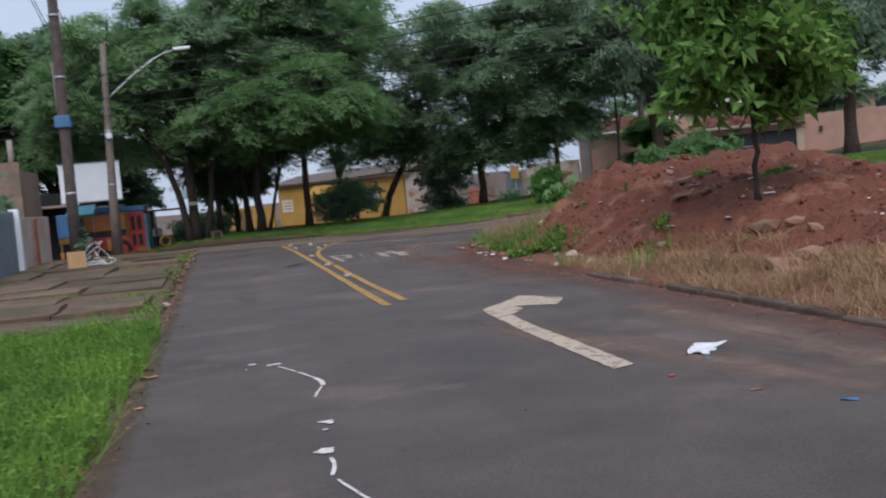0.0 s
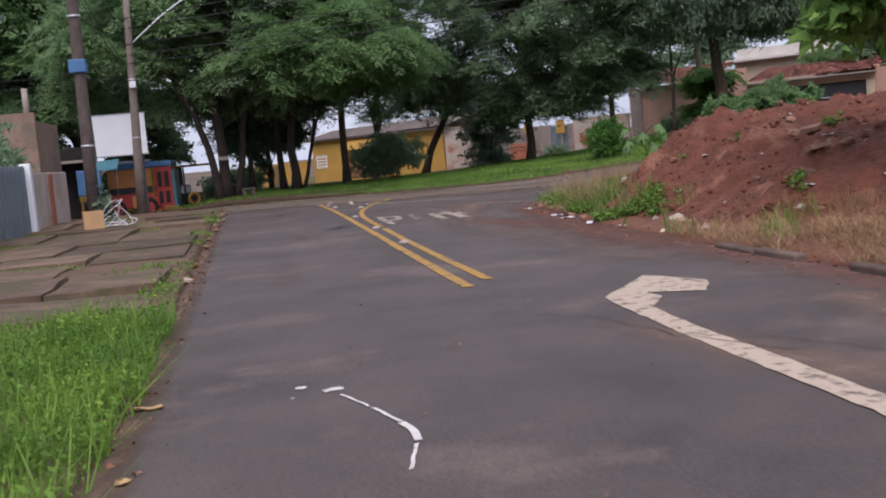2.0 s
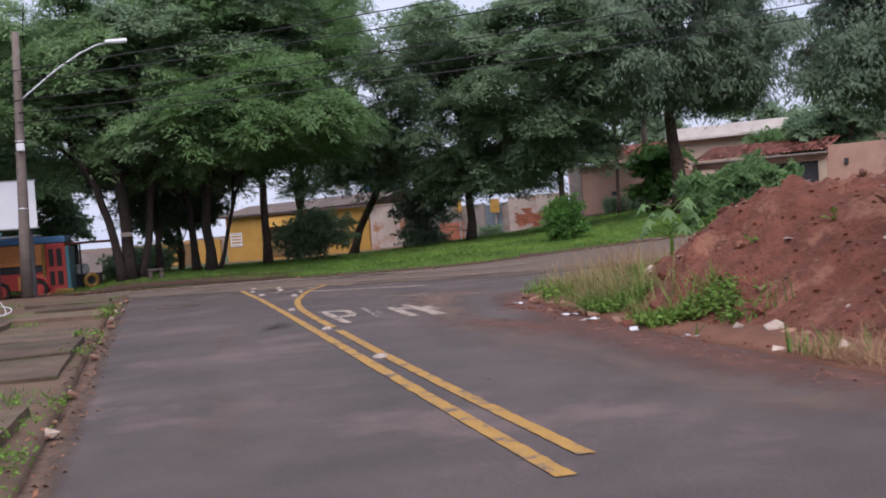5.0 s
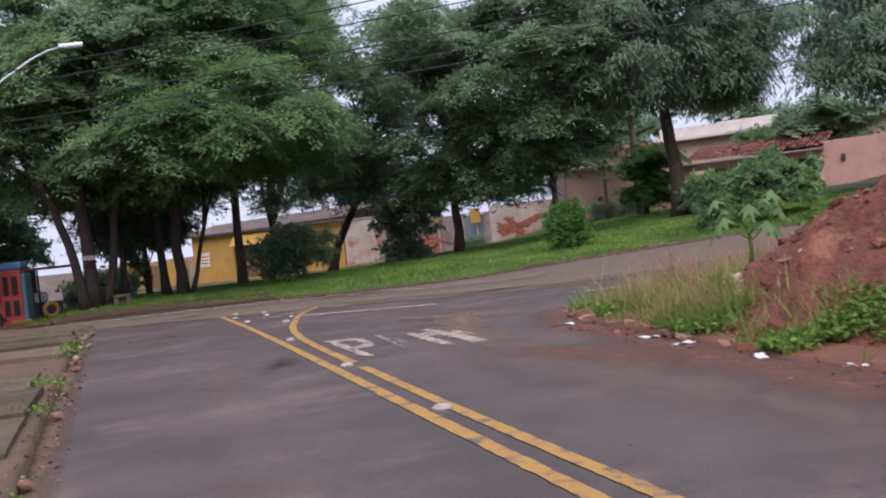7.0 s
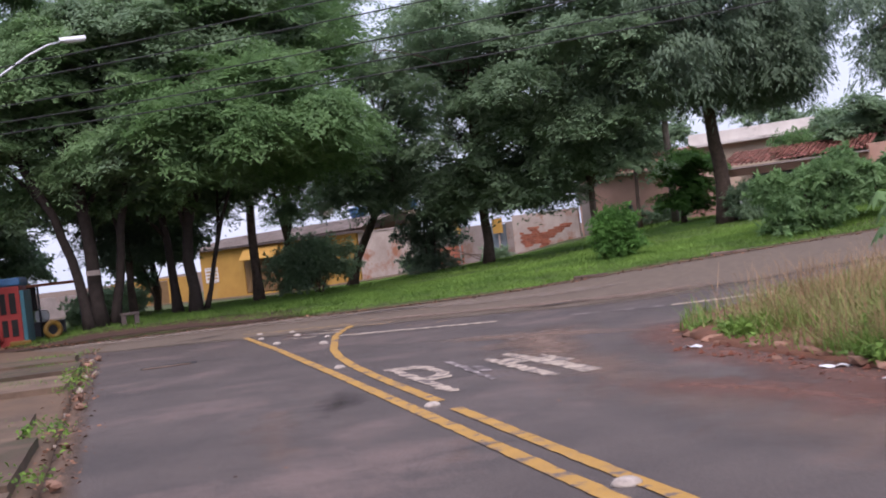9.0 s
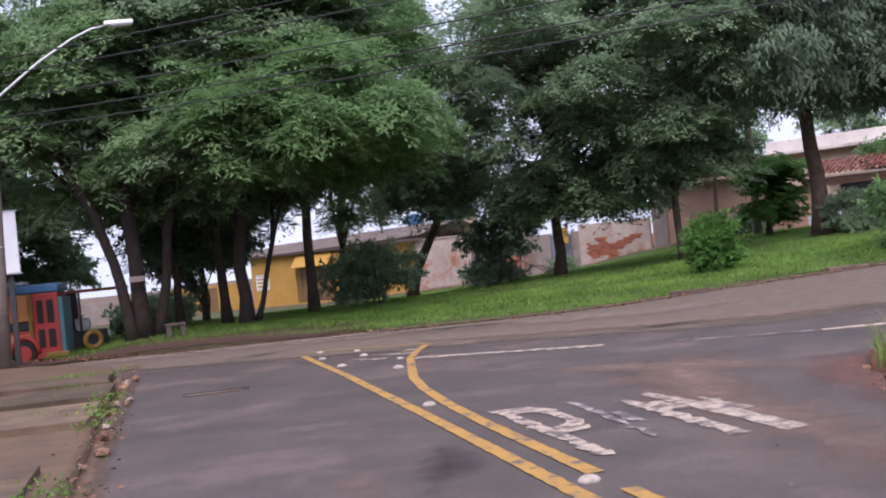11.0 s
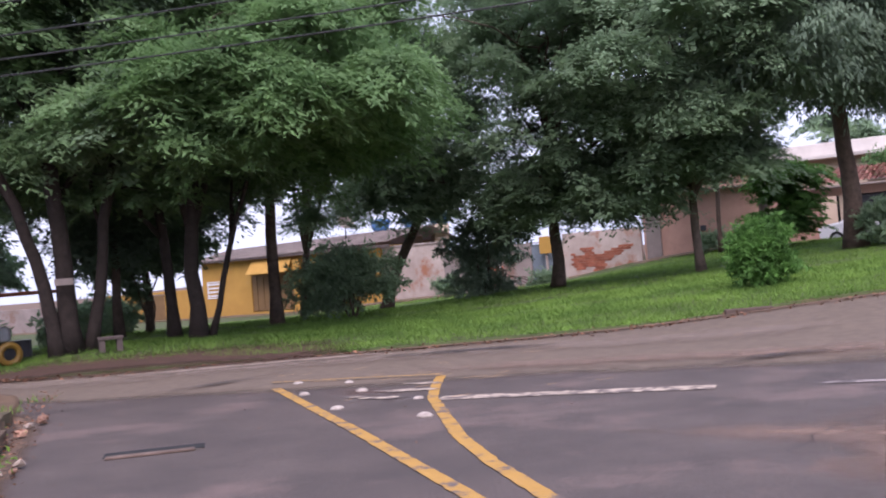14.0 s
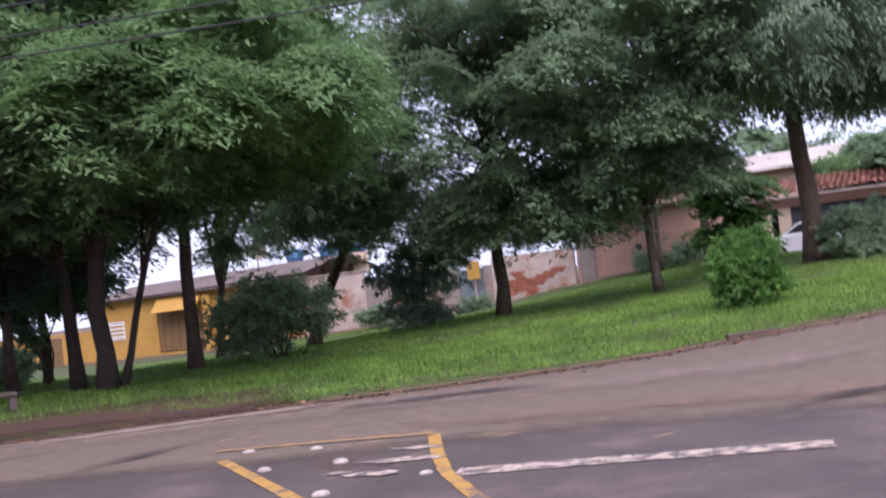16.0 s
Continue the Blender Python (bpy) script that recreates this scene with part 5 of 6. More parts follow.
# ---- shrubs ----
def shrub(label, x, y, z, blobs, sprays, per, mat, seed, leaf=(0.12, 0.06), disc=0.3):
    rng = np.random.default_rng(seed)
    t = thing("shrub", label, "shrub", (x, y, z), 0, "shrubs on the verge")
    for k in range(6):
        a = k * 1.05
        b = blobs[k % len(blobs)]
        part("stem", tube(limb_points((0.1 * math.cos(a), 0.1 * math.sin(a), 0), (b[0] + 0.4 * b[3] * math.cos(a), b[1] + 0.4 * b[4] * math.sin(a), b[2] + 0.3 * b[5]), rng, 4), [0.035, 0.03, 0.024, 0.018, 0.01], 5), "bark", t)
    fast_quads("foliage", crown_quads(rng, blobs, sprays, per, leaf, disc, 0.2, 0.0, 0.6), mat, t)
    return t


shrub("dense dark rounded shrub under the trees", 6.3, 54.2, G(6.3, 54.2) - 0.05, [(0, 0, 1.1, 1.0, 1.0, 0.95), (0.3, 0, 1.5, 0.7, 0.7, 0.7), (-0.4, 0, 0.8, 0.75, 0.75, 0.65)], 380, 60, "leaf", 61)
shrub("dark shrub with drooping leaves by the wall", 11.9, 59.0, G(11.9, 59) - 0.05, [(0, 0, 1, 0.95, 0.9, 0.9), (0.3, 0, 1.9, 0.9, 0.9, 0.8)], 330, 60, "leaf_blue", 62)
shrub("bright green rounded shrub on the grass verge", 13.5, 44.0, G(13.5, 44) - 0.05, [(0, 0, 0.6, 0.66, 0.66, 0.55), (0.05, 0, 1.1, 0.55, 0.55, 0.45), (-0.25, 0, 0.85, 0.45, 0.5, 0.5)], 330, 50, "shrub_leaf", 63, (0.13, 0.045), 0.22)
shrub("large leafy shrub beside the far kerb", 18.3, 41.0, G(18.3, 41) - 0.05, [(0, 0, 1, 1.4, 1.2, 1), (0.9, 0.2, 1.3, 1.1, 1.1, 0.9), (-0.8, 0, 0.7, 0.9, 0.9, 0.7)], 380, 55, "leaf_light", 64, (0.2, 0.08))
shrub("leafy shrub at the foot of the drooping tree", 22.6, 50.6, G(22.6, 50.6) - 0.05, [(0, 0, 0.6, 1.4, 1, 0.6), (1.4, 0.3, 0.7, 1, 0.8, 0.7)], 240, 50, "leaf", 65, (0.16, 0.07))
shrub("low shrub against the pink wall", 26.0, 64.2, G(26, 64.2) - 0.05, [(0, 0, 0.5, 1.3, 0.6, 0.5), (-1.4, 0.8, 0.4, 0.9, 0.5, 0.4)], 180, 45, "leaf", 66)
shrub("low shrub against the stained wall", 18.9, 70.4, G(18.9, 70.4) - 0.05, [(0, 0, 0.35, 0.9, 0.6, 0.4), (-3.6, 3.4, 0.4, 1.0, 0.6, 0.4)], 170, 45, "leaf", 67)
shrub("climbing greenery over the porch roof", *(WALL_AT + WALL_WAY * row_s(31) + Vector((0.7238, 0.69, 0)) * 4.2)[:2], 3.6, [(0, 0, 1.0, 1.8, 1.2, 0.6), (1.4, -1.4, 1.1, 1.2, 1.0, 0.5)], 220, 50, "leaf_light", 74)
shrub("shrub rising above the steel gate", -7.4, 33.5, 0.2, [(0, 0, 1.9, 1.3, 1.4, 0.7), (-0.6, 2, 2.2, 1, 1, 0.6)], 240, 45, "leaf", 69, (0.16, 0.07))

shrub("low dark hedge behind the street trees", -1.2, 60.5, G(-1.2, 60.5) - 0.1, [(0, 0, 0.7, 1.1, 0.8, 0.7), (-0.9, 0.3, 0.5, 0.8, 0.7, 0.5)], 240, 55, "leaf", 71, (0.2, 0.1), 0.4)
shrub("tall dark thicket behind the stalls", -5.7, 61.5, G(-5.7, 61.5) - 0.1, [(0, 0, 1.4, 2.2, 1.0, 1.4), (0.2, 0, 3.0, 1.8, 1.0, 1.2)], 420, 55, "leaf", 72, (0.2, 0.1), 0.4)

shrub("dense dark undergrowth between the street trees", 0.6, 57.6, G(0.6, 57.6) - 0.1, [(-1.0, 0, 2.5, 0.8, 0.6, 0.8), (0.0, 0.2, 2.7, 0.9, 0.6, 0.8), (1.0, 0.3, 2.9, 0.8, 0.6, 0.7), (0.3, 0, 3.6, 1.3, 0.7, 0.6), (-0.4, 0, 1.5, 0.3, 0.3, 0.6)], 480, 50, "leaf", 73, (0.2, 0.1), 0.35)
plant = thing("papaya_plant", "young plant with large drooping lobed leaves", "plant", (7.9, 24.7, heap_top(7.9, 24.7) - 0.05))
part("stem", tube([(0, 0, 0), (0.02, 0, 0.5), (0, 0.02, 1.05)], [0.035, 0.03, 0.02], 7), "lawn_leaf", plant)
for k in range(11):
    a, h = k * 2.4, 0.55 + 0.05 * k
    end = Vector((math.cos(a) * 0.42, math.sin(a) * 0.42, h + 0.18))
    part("leaf_stalk", tube([(0, 0, h), end * 0.5 + Vector((0, 0, h * 0.5 + 0.06)), end], [0.012, 0.01, 0.008], 5), "lawn_leaf", plant)
    bm = bmesh.new()
    c = bm.verts.new(end)
    ring = []
    for q in range(14):
        b = q / 14 * 2 * math.pi
        r = 0.17 * (1.0 if q % 2 == 0 else 0.5)
        ring.append(bm.verts.new(end + Vector((math.cos(b) * r, math.sin(b) * r, -0.95 * r * (1 + 0.6 * math.cos(b - a))))))
    for q in range(14):
        bm.faces.new((c, ring[q], ring[(q + 1) % 14]))
    part("leaf", bm, "leaf_light", plant)

# ---- grass ----


def blades(name, rng, xy, zfn, height, width, lean, mat, label, wide_tip=0.15, pointed=False):
    n = len(xy)
    base = np.array([(x, y, zfn(x, y) - 0.02) for x, y in xy])
    a = rng.random(n) * 2 * np.pi
    side = np.stack([np.cos(a), np.sin(a), np.zeros(n)], 1)
    out = np.stack([-np.sin(a), np.cos(a), np.zeros(n)], 1)
    h = height * (0.45 + 0.9 * rng.random(n))
    w = width * (0.6 + 0.8 * rng.random(n))
    top = base + out * (h * lean * rng.normal(size=n))[:, None] + np.stack([np.zeros(n), np.zeros(n), h], 1)
    q = np.stack([base - side * (w / 2)[:, None], base + side * (w / 2)[:, None], top + side * (w * wide_tip)[:, None], top - side * (w * wide_tip)[:, None]], 1)
    if pointed:
        q = np.stack([q[:, 0], q[:, 1], top], 1)
    return tagged(fast_quads(name, q, mat), label, "grass", kind="stuff")


def scatter(rng, n, x0, x1, y0, y1, keep):
    """Random places in a box where keep(x, y) exceeds chance."""
    out = []
    while len(out) < n:
        for x, y in zip(rng.uniform(x0, x1, n), rng.uniform(y0, y1, n)):
            if rng.random() < keep(x, y):
                out.append((x, y))
                if len(out) >= n:
                    break
    return out


def clump(x, y, f, lo, hi, seed=0.0):
    return smooth01(lo, hi, 0.5 + 0.5 * noise.noise((x * f, y * f, seed)))


rng = np.random.default_rng(77)


def lawn_edge(x, y):
    return -0.93 + 0.14 * noise.noise((y * 1.3, 0, 5)) + 0.06 * noise.noise((y * 5, 0, 5))


def lawn_keep(x, y):
    if x > lawn_edge(x, y) or y > 14.0 + 0.9 * noise.noise((x * 0.9, 2, 0)) + 0.1 * x:
        return 0
    return 0.3 + 0.7 * clump(x, y, 1.6, 0.25, 0.55)


lawn = scatter(rng, 95000, -7.5, -0.9, 3.0, 15.0, lawn_keep)
blades("lawn", rng, lawn[:34000], left_rise, 0.24, 0.011, 0.9, "lawn_leaf", "lush bright green weeds and grass beside the road")


def weeds(name, rng, xy, zfn, height, leaf, mat, label):
    """Low broad leaves on unseen stems."""
    n = len(xy)
    base = np.array([(x, y, zfn(x, y)) for x, y in xy])
    base[:, 2] += height * rng.random(n) ** 0.7
    way = unit(rng.normal(size=(n, 3)) * (1, 1, 0.5) + (0, 0, 0.25))
    L = leaf * (0.6 + 0.8 * rng.random(n))
    return tagged(fast_quads(name, leaf_quads(rng, base, way, L, L * 0.5), mat), label, "weeds", kind="stuff")


weeds("lawn_weeds", rng, lawn[30000:], left_rise, 0.2, 0.045, "lawn_leaf", "small-leaved bright green weeds among the grass")
blades("tuft_grass", rng, scatter(rng, 5200, -6, -1.15, 14.5, 40, lambda x, y: clump(x, y, 0.8, 0.58, 0.7, 3.0)), left_rise, 0.075, 0.014, 1.1, "grass", "patchy grass between the broken slabs")
weeds("edge_weeds", rng, scatter(rng, 900, -1.5, -1.0, 13, 37.5, lambda x, y: clump(x, y, 1.1, 0.5, 0.66, 8.0)), left_rise, 0.12, 0.05, "lawn_leaf", "small weeds along the broken road edge")


def far_keep(x, y):
    k = y - far_edge_y(x)
    bare = 0.12 + 1.9 * (1 - smooth01(-1.0, 3.5, x)) * (0.85 + 0.3 * noise.noise((x * 0.5, 1, 4)))
    if k < bare + 0.22 * noise.noise((x * 1.4, 0, 4)) + 0.25 * noise.noise((x * 0.35, 3, 4)) or (Vector((x, y, 0)) - WALL_AT).dot(Vector((-0.7238, -0.69, 0))) < 1.6:
        return 0
    shade = 0.4 + 0.6 * smooth01(1.5, 7, x)
    return shade * (0.25 + 0.75 * clump(x, y, 0.5, 0.2, 0.5)) * (1.0 if k < 9 else 0.4)


blades("verge_grass", rng, scatter(rng, 340000, -8, 27, 33, 78, far_keep), far_rise, 0.1, 0.02, 1.6, "verge_blade", "mown green grass covering the rising verge", pointed=True)


def bank_keep(x, y):
    edge = 5.38 if y < 21 else 5.5 + 0.12 * (y - 21)
    if x < edge:
        return 0
    return 1.0 if heap(x, y) < 0.25 else 0


def right_top(x, y):
    if x < 5.45:
        return 0.06
    return max(right_rise(x, y), heap_top(x, y)) if x > 6 and y < 26.6 else right_rise(x, y)


blades("dry_bank_grass", rng, scatter(rng, 17000, 5.36, 7.4, 4, 17.5, lambda x, y: bank_keep(x, y) * (0.06 + 0.94 * clump(x, y, 1.5, 0.4, 0.62, 1)) * (1 if y < 15.5 else 0.5)), right_top, 0.17, 0.01, 1.5, "dry_grass", "dry straw-coloured grass between kerb and heap")
blades("bank_green", rng, scatter(rng, 220, 5.4, 8.2, 15, 24, lambda x, y: bank_keep(x, y) * clump(x, y, 0.9, 0.6, 0.72, 6)), right_top, 0.22, 0.02, 0.5, "grass", "green grass tufts at the foot of the heap")


def corner_keep(x, y):
    lo = right_edge_x(y) - 0.06
    if x < lo or y > 28.6:
        return 0
    return (0.08 + 0.92 * clump(x, y, 1.1, 0.42, 0.62, 11)) * (1 if heap(x, y) < 0.3 else 0.0)


def back_keep(x, y):
    """Set back from the kerb, in clumps."""
    return corner_keep(x - 0.3, y) * (0.1 + 0.9 * clump(x, y, 0.8, 0.42, 0.6, 31))


blades("tall_grass", rng, scatter(rng, 7500, 5.8, 13, 21.6, 28.3, back_keep), right_top, 0.3, 0.011, 1.1, "hay", "tall seeding grass on the street corner")
blades("corner_green_grass", rng, scatter(rng, 9000, 5.6, 13, 20.6, 28.5, lambda x, y: corner_keep(x - 0.12, y) * clump(x, y, 0.7, 0.4, 0.58, 41)), right_top, 0.2, 0.014, 1.2, "grass", "rough green grass on the street corner")
blades("tall_dry_grass", rng, scatter(rng, 2600, 5.8, 13, 22.8, 28.1, back_keep), right_top, 0.55, 0.008, 0.85, "dry_grass", "tall dry grass stalks on the street corner")
weeds("corner_weeds", rng, scatter(rng, 4200, 5.3, 9, 19.5, 27, lambda x, y: corner_keep(x, y) * clump(x, y, 1.0, 0.5, 0.65, 15)), right_top, 0.12, 0.08, "grass", "low green weeds on the street corner")
weeds("heap_weeds", rng, scatter(rng, 800, 7, 10, 15, 25, lambda x, y: clump(x, y, 1.5, 0.74, 0.8, 21)), heap_top, 0.1, 0.08, "grass", "small weeds on the soil heap")
blades("far_bank_grass", rng, scatter(rng, 9000, 12, 26, 5, 27, lambda x, y: 1 if y < 27.2 - 0.55 * (x - 12) else 0), right_rise, 0.2, 0.04, 0.5, "grass", "rough grass behind the soil heap")


def litter_leaves(name, xy, zfn, size, label):
    n = len(xy)
    base = np.array([(x, y, zfn(x, y) + 0.012) for x, y in xy])
    way = unit(rng.normal(size=(n, 3)) * (1, 1, 0.15))
    L = size * (0.5 + rng.random(n))
    return tagged(fast_quads(name, leaf_quads(rng, base, way, L, L * 0.5), "litter_leaf"), label, "leaf litter", kind="stuff")


litter_leaves("leaf_litter", [(-1.02 - 0.012 * max(0, y - 18) + rng.normal() * 0.11, y) for y in rng.uniform(5, 41, 900)], lambda x, y: left_rise(x, y) if x < -1.12 else terrain(x, y), 0.045, "dead brown leaves along the road edge")
litter_leaves("leaf_litter", [(x, far_edge_y(x) - abs(rng.normal()) * 0.35 + 0.15) for x in rng.uniform(-6, 20, 2600)], lambda x, y: max(terrain(x, y), far_rise(x, y) - 0.1 if y > far_edge_y(x) else 0), 0.085, "dead brown leaves along the far kerb")
litter_leaves("leaf_litter", [(x, y) for x, y in zip(rng.uniform(-0.8, 5, 130), rng.uniform(6, 44, 130))], terrain, 0.025, "a few dead leaves scattered on asphalt")
litter_leaves("leaf_litter", [(right_edge_x(y) - 0.15 + rng.normal() * 0.22, y) for y in rng.uniform(6, 27, 500)], lambda x, y: max(terrain(x, y), right_rise(x, y) if x > right_edge_x(y) else 0), 0.035, "red crumbs and dead leaves along the kerb")

tw = []
for i in range(26):
    x, y, a, L = rng.uniform(2.0, 4.6) if i % 3 else rng.uniform(2.2, 9), rng.uniform(34.5, 39.5), rng.uniform(-0.6, 0.5), rng.uniform(0.06, 0.36)
    z = terrain(x, y) + 0.03
    d, e = np.array((math.cos(a), math.sin(a), 0)) * L, np.array((-math.sin(a), math.cos(a), 0.3)) * 0.0028
    p = np.array((x, y, z))
    tw.append([p - e, p + d - e, p + d + e, p + e])
tagged(fast_quads("fallen_twigs", np.array(tw), "cardboard"), "thin pale fallen twigs on the junction", "twigs", kind="stuff")

# ---- poles, lamp, wires ----


def utility_pole(x, y, top, r0, r1, mat, label, lean=(0, 0)):
    z = left_rise(x, y) - 0.05
    p = thing("utility_pole", label, "pole", (x, y, z), 0, "utility poles")
    h = top - z
    part("shaft", tube([(lean[0] * k * h, lean[1] * k * h, h * k) for k in (0, 0.25, 0.5, 0.75, 1)], [r0 + (r1 - r0) * k for k in (0, 0.25, 0.5, 0.75, 1)], 12), mat, p)
    return p


p1 = utility_pole(-4.4, 33.3, 11.0, 0.17, 0.13, "wood_pole", "dark weathered utility pole leaning slightly", (0.01, 0))
part("meter_box", box(-0.2, -0.22, 4.15, 0.24, 0.16, 4.5, 0.03), "blue", p1, "blue plastic junction box")
for z in (2.2, 5.6, 7.4):
    part("band", tube([(0.01 * z, 0, z), (0.01 * z, 0, z + 0.06)], 0.172, 12), "galvanised", p1)
ivy = fast_quads("creeper", crown_quads(np.random.default_rng(5), [(0.25, 0, 0.7, 0.16, 0.2, 0.7)], 30, 40, (0.1, 0.06), 0.15), "leaf_blue", p1)
p2 = utility_pole(-6.1, 46.6, 8.0, 0.14, 0.1, "pole", "thin grey concrete utility pole", (-0.02, 0))
for z in (2.4, 3.6, 5.0):
    part("band", tube([(-0.02 * z, 0, z), (-0.02 * z, 0, z + 0.05)], 0.14, 12), "galvanised", p2)
p3 = utility_pole(-4.45, 45.4, 8.5, 0.19, 0.11, "pole", "grey concrete utility pole with a street lamp arm", (0.035, 0))
for z in (1.6, 2.9, 5.05):
    part("band", tube([(0.035 * z, 0, z), (0.035 * z, 0, z + 0.05)], 0.17, 12), "galvanised", p3)
part("insulator_box", box(0.08, -0.28, 4.75, 0.32, -0.1, 5.0, 0.03), "white_plastic", p3, "pale plastic junction box")
lamp = thing("street_lamp", "pale steel street lamp arm with a flat head", "street lamp", (-4.45, 45.4, 0))
part("arm", tube([(0.24, 0, 6.25), (0.5, 0.05, 6.5), (1.4, 0.15, 7.25), (2.2, 0.25, 7.8), (2.7, 0.3, 8.05), (3.1, 0.35, 8.14)], [0.035, 0.035, 0.034, 0.032, 0.03, 0.03], 8), "galvanised", lamp)
head = part("lamp_head", box(-0.15, -0.14, -0.05, 0.55, 0.14, 0.06, 0.03), "board_white", lamp, "flat white lamp head")
head.matrix_basis = pose(3.15, 0.36, 8.17, 0, -4, 6)
part("lamp_lens", box(0.0, -0.1, -0.075, 0.5, 0.1, -0.051, 0.01), "lamp_glass", head)
p4 = thing("utility_pole", "grey concrete utility pole before the pink house", "pole", (24.9, 61.2, far_rise(24.9, 61.2) - 0.05), 0, "utility poles")
part("shaft", tube([(0, 0, 0), (0, 0, 4), (0, 0, 9)], [0.19, 0.16, 0.12], 12), "pole", p4)


def wire(a, b, sag, r=0.012, label="thin black overhead cable between poles"):
    a, b = Vector(a), Vector(b)
    pts = [a.lerp(b, k / 16) - Vector((0, 0, sag * 4 * (k / 16) * (1 - k / 16))) for k in range(17)]
    return tagged(part("overhead_cable", tube(pts, r, 5), "cable"), label, "cable", "overhead cables")


for z0, z1, dx in ((7.25, 9.0, 0), (6.9, 8.4, 0.3), (6.3, 7.5, 0), (5.9, 6.9, 0.1), (5.6, 6.5, 0)):
    wire((-4.5 + dx * 0.3, 45.4, z0), (22 + dx, 31 + dx, z1), 0.3, 0.016)
for z0, z1 in ((7.2, 9.6), (6.9, 9.2), (5.6, 8.2), (5.3, 8.0)):
    wire((-4.5, 45.4, z0), (-4.9, 33.3, z1), 0.15)
    wire((-4.9, 33.3, z1), (-5.4, -6, z1 - 1.0), 0.7)
for z0, z1 in ((5.2, 5.0), (5.5, 5.4)):
    wire((-4.5, 45.4, z0), (-30, 52, z1 + 1), 0.5)
wire((-4.5, 45.4, 7.0), (-6.2, 46.6, 7.6), 0.05)

# ---- left pavement: slabs, walls, stalls ----
left_pavement = bpy.data.objects["pavement_left"]
rs = random.Random(8)
rows_y = [14.2, 16.3, 18.4, 20.6, 22.6, 25.2, 27.4, 30.0, 32.6, 35.2, 37.0]
for j, (ya, yb) in enumerate(zip(rows_y, rows_y[1:])):
    x = -1.25 - rs.uniform(0, 0.25)
    while x > -5.6:
        w = rs.uniform(1.3, 2.6)
        if rs.random() < (0.94 if j < 6 else 0.7):
            bm = bmesh.new()
            x0, x1 = x - w + rs.uniform(0.02, 0.1), x
            n = 8
            pts = []
            for (ax, ay), (bx, by) in zip([(x0, ya + 0.06), (x1, ya + 0.06), (x1, yb - 0.06), (x0, yb - 0.06)], [(x1, ya + 0.06), (x1, yb - 0.06), (x0, yb - 0.06), (x0, ya + 0.06)]):
                for k in range(4):
                    px, py = ax + (bx - ax) * k / 4, ay + (by - ay) * k / 4
                    pts.append((px + 0.07 * noise.noise((px * 3, py * 3, 1)), py + 0.07 * noise.noise((px * 3, py * 3, 6))))
            vs = [bm.verts.new((px, py, 0)) for px, py in pts]
            f = bm.faces.new(vs)
            if f.normal.z < 0:
                f.normal_flip()
            up = bmesh.ops.extrude_face_region(bm, geom=[f])["geom"]
            bmesh.ops.translate(bm, vec=(0, 0, 0.14), verts=[g for g in up if isinstance(g, bmesh.types.BMVert)])
            cx, cy = (x0 + x1) / 2, (ya + yb) / 2
            bmesh.ops.translate(bm, vec=(-cx, -cy, 0), verts=bm.verts)
            bmesh.ops.recalc_face_normals(bm, faces=bm.faces)
            slab = part("slab", bm, "concrete", left_pavement)
            slab.matrix_basis = pose(cx, cy, left_rise(cx, cy) - 0.09 + rs.uniform(-0.01, 0.02), rs.uniform(-1.2, 1.2), rs.uniform(-1.5, 1.5), rs.uniform(-1, 1))
        x -= w
for i in range(26):
    y = rs.uniform(13.5, 37)
    o = new("edge_stone", STONES[(0, 1, 2, 3, 4, 5)[rs.randrange(6)]])
    o.parent = left_pavement
    s = rs.uniform(0.03, 0.09)
    x = -1.12 + rs.uniform(-0.15, 0.08)
    o.matrix_basis = pose(x, y, 0.03 + s * 0.3, rs.uniform(-20, 20), 0, rs.uniform(0, 360)) @ Matrix.Diagonal((s, s, s, 1))

right_verge = bpy.data.objects["verge_right"]
for i in range(17):
    y = 4.5 + i * 0.95
    if i in (9,) or y > 15.2:
        continue
    k = part("kerb_stone", box(-0.08, -0.45, -0.1, 0.08, 0.45, 0.08, 0.025), "kerb", right_verge)
    k.matrix_basis = pose(right_edge_x(y) - 0.05 + rs.uniform(-0.02, 0.02), y, rs.uniform(-0.03, 0.01), rs.uniform(-1, 1), rs.uniform(-4, 4), rs.uniform(-1.5, 1.5))
for i in range(17):
    y = 22.6 + i * 0.35
    s_ = rs.uniform(0.05, 0.12)
    o = new("kerb_rubble", STONES[rs.randrange(4)])
    o.parent = right_verge
    ex = right_edge_x(y)
    if ex < 20:
        o.matrix_basis = pose(ex + rs.uniform(-0.02, 0.3), y, terrain(ex, y) + s_ * 0.3, rs.uniform(-20, 20), rs.uniform(-15, 15), rs.uniform(0, 360)) @ Matrix.Diagonal((s_ * 1.3, s_, s_ * 0.8, 1))
far_verge = bpy.data.objects["verge_far"]
x = -7.0
while x < 24:
    a = Vector((x, far_edge_y(x), 0))
    b = Vector((x + 0.85, far_edge_y(x + 0.85), 0))
    if rs.random() < (0.05 if x < 9 else 0.35):
        m = (a + b) / 2
        k = part("kerb_stone", box(-0.46, -0.09, -0.15, 0.46, 0.07, 0.1, 0.025), "kerb", far_verge)
        k.matrix_basis = pose(m.x, m.y - 0.04, terrain(m.x, m.y) + rs.uniform(-0.06, 0.0), rs.uniform(-5, 5), 0, math.degrees(math.atan2(b.y - a.y, b.x - a.x)) + rs.uniform(-2, 2))
    x += 0.85

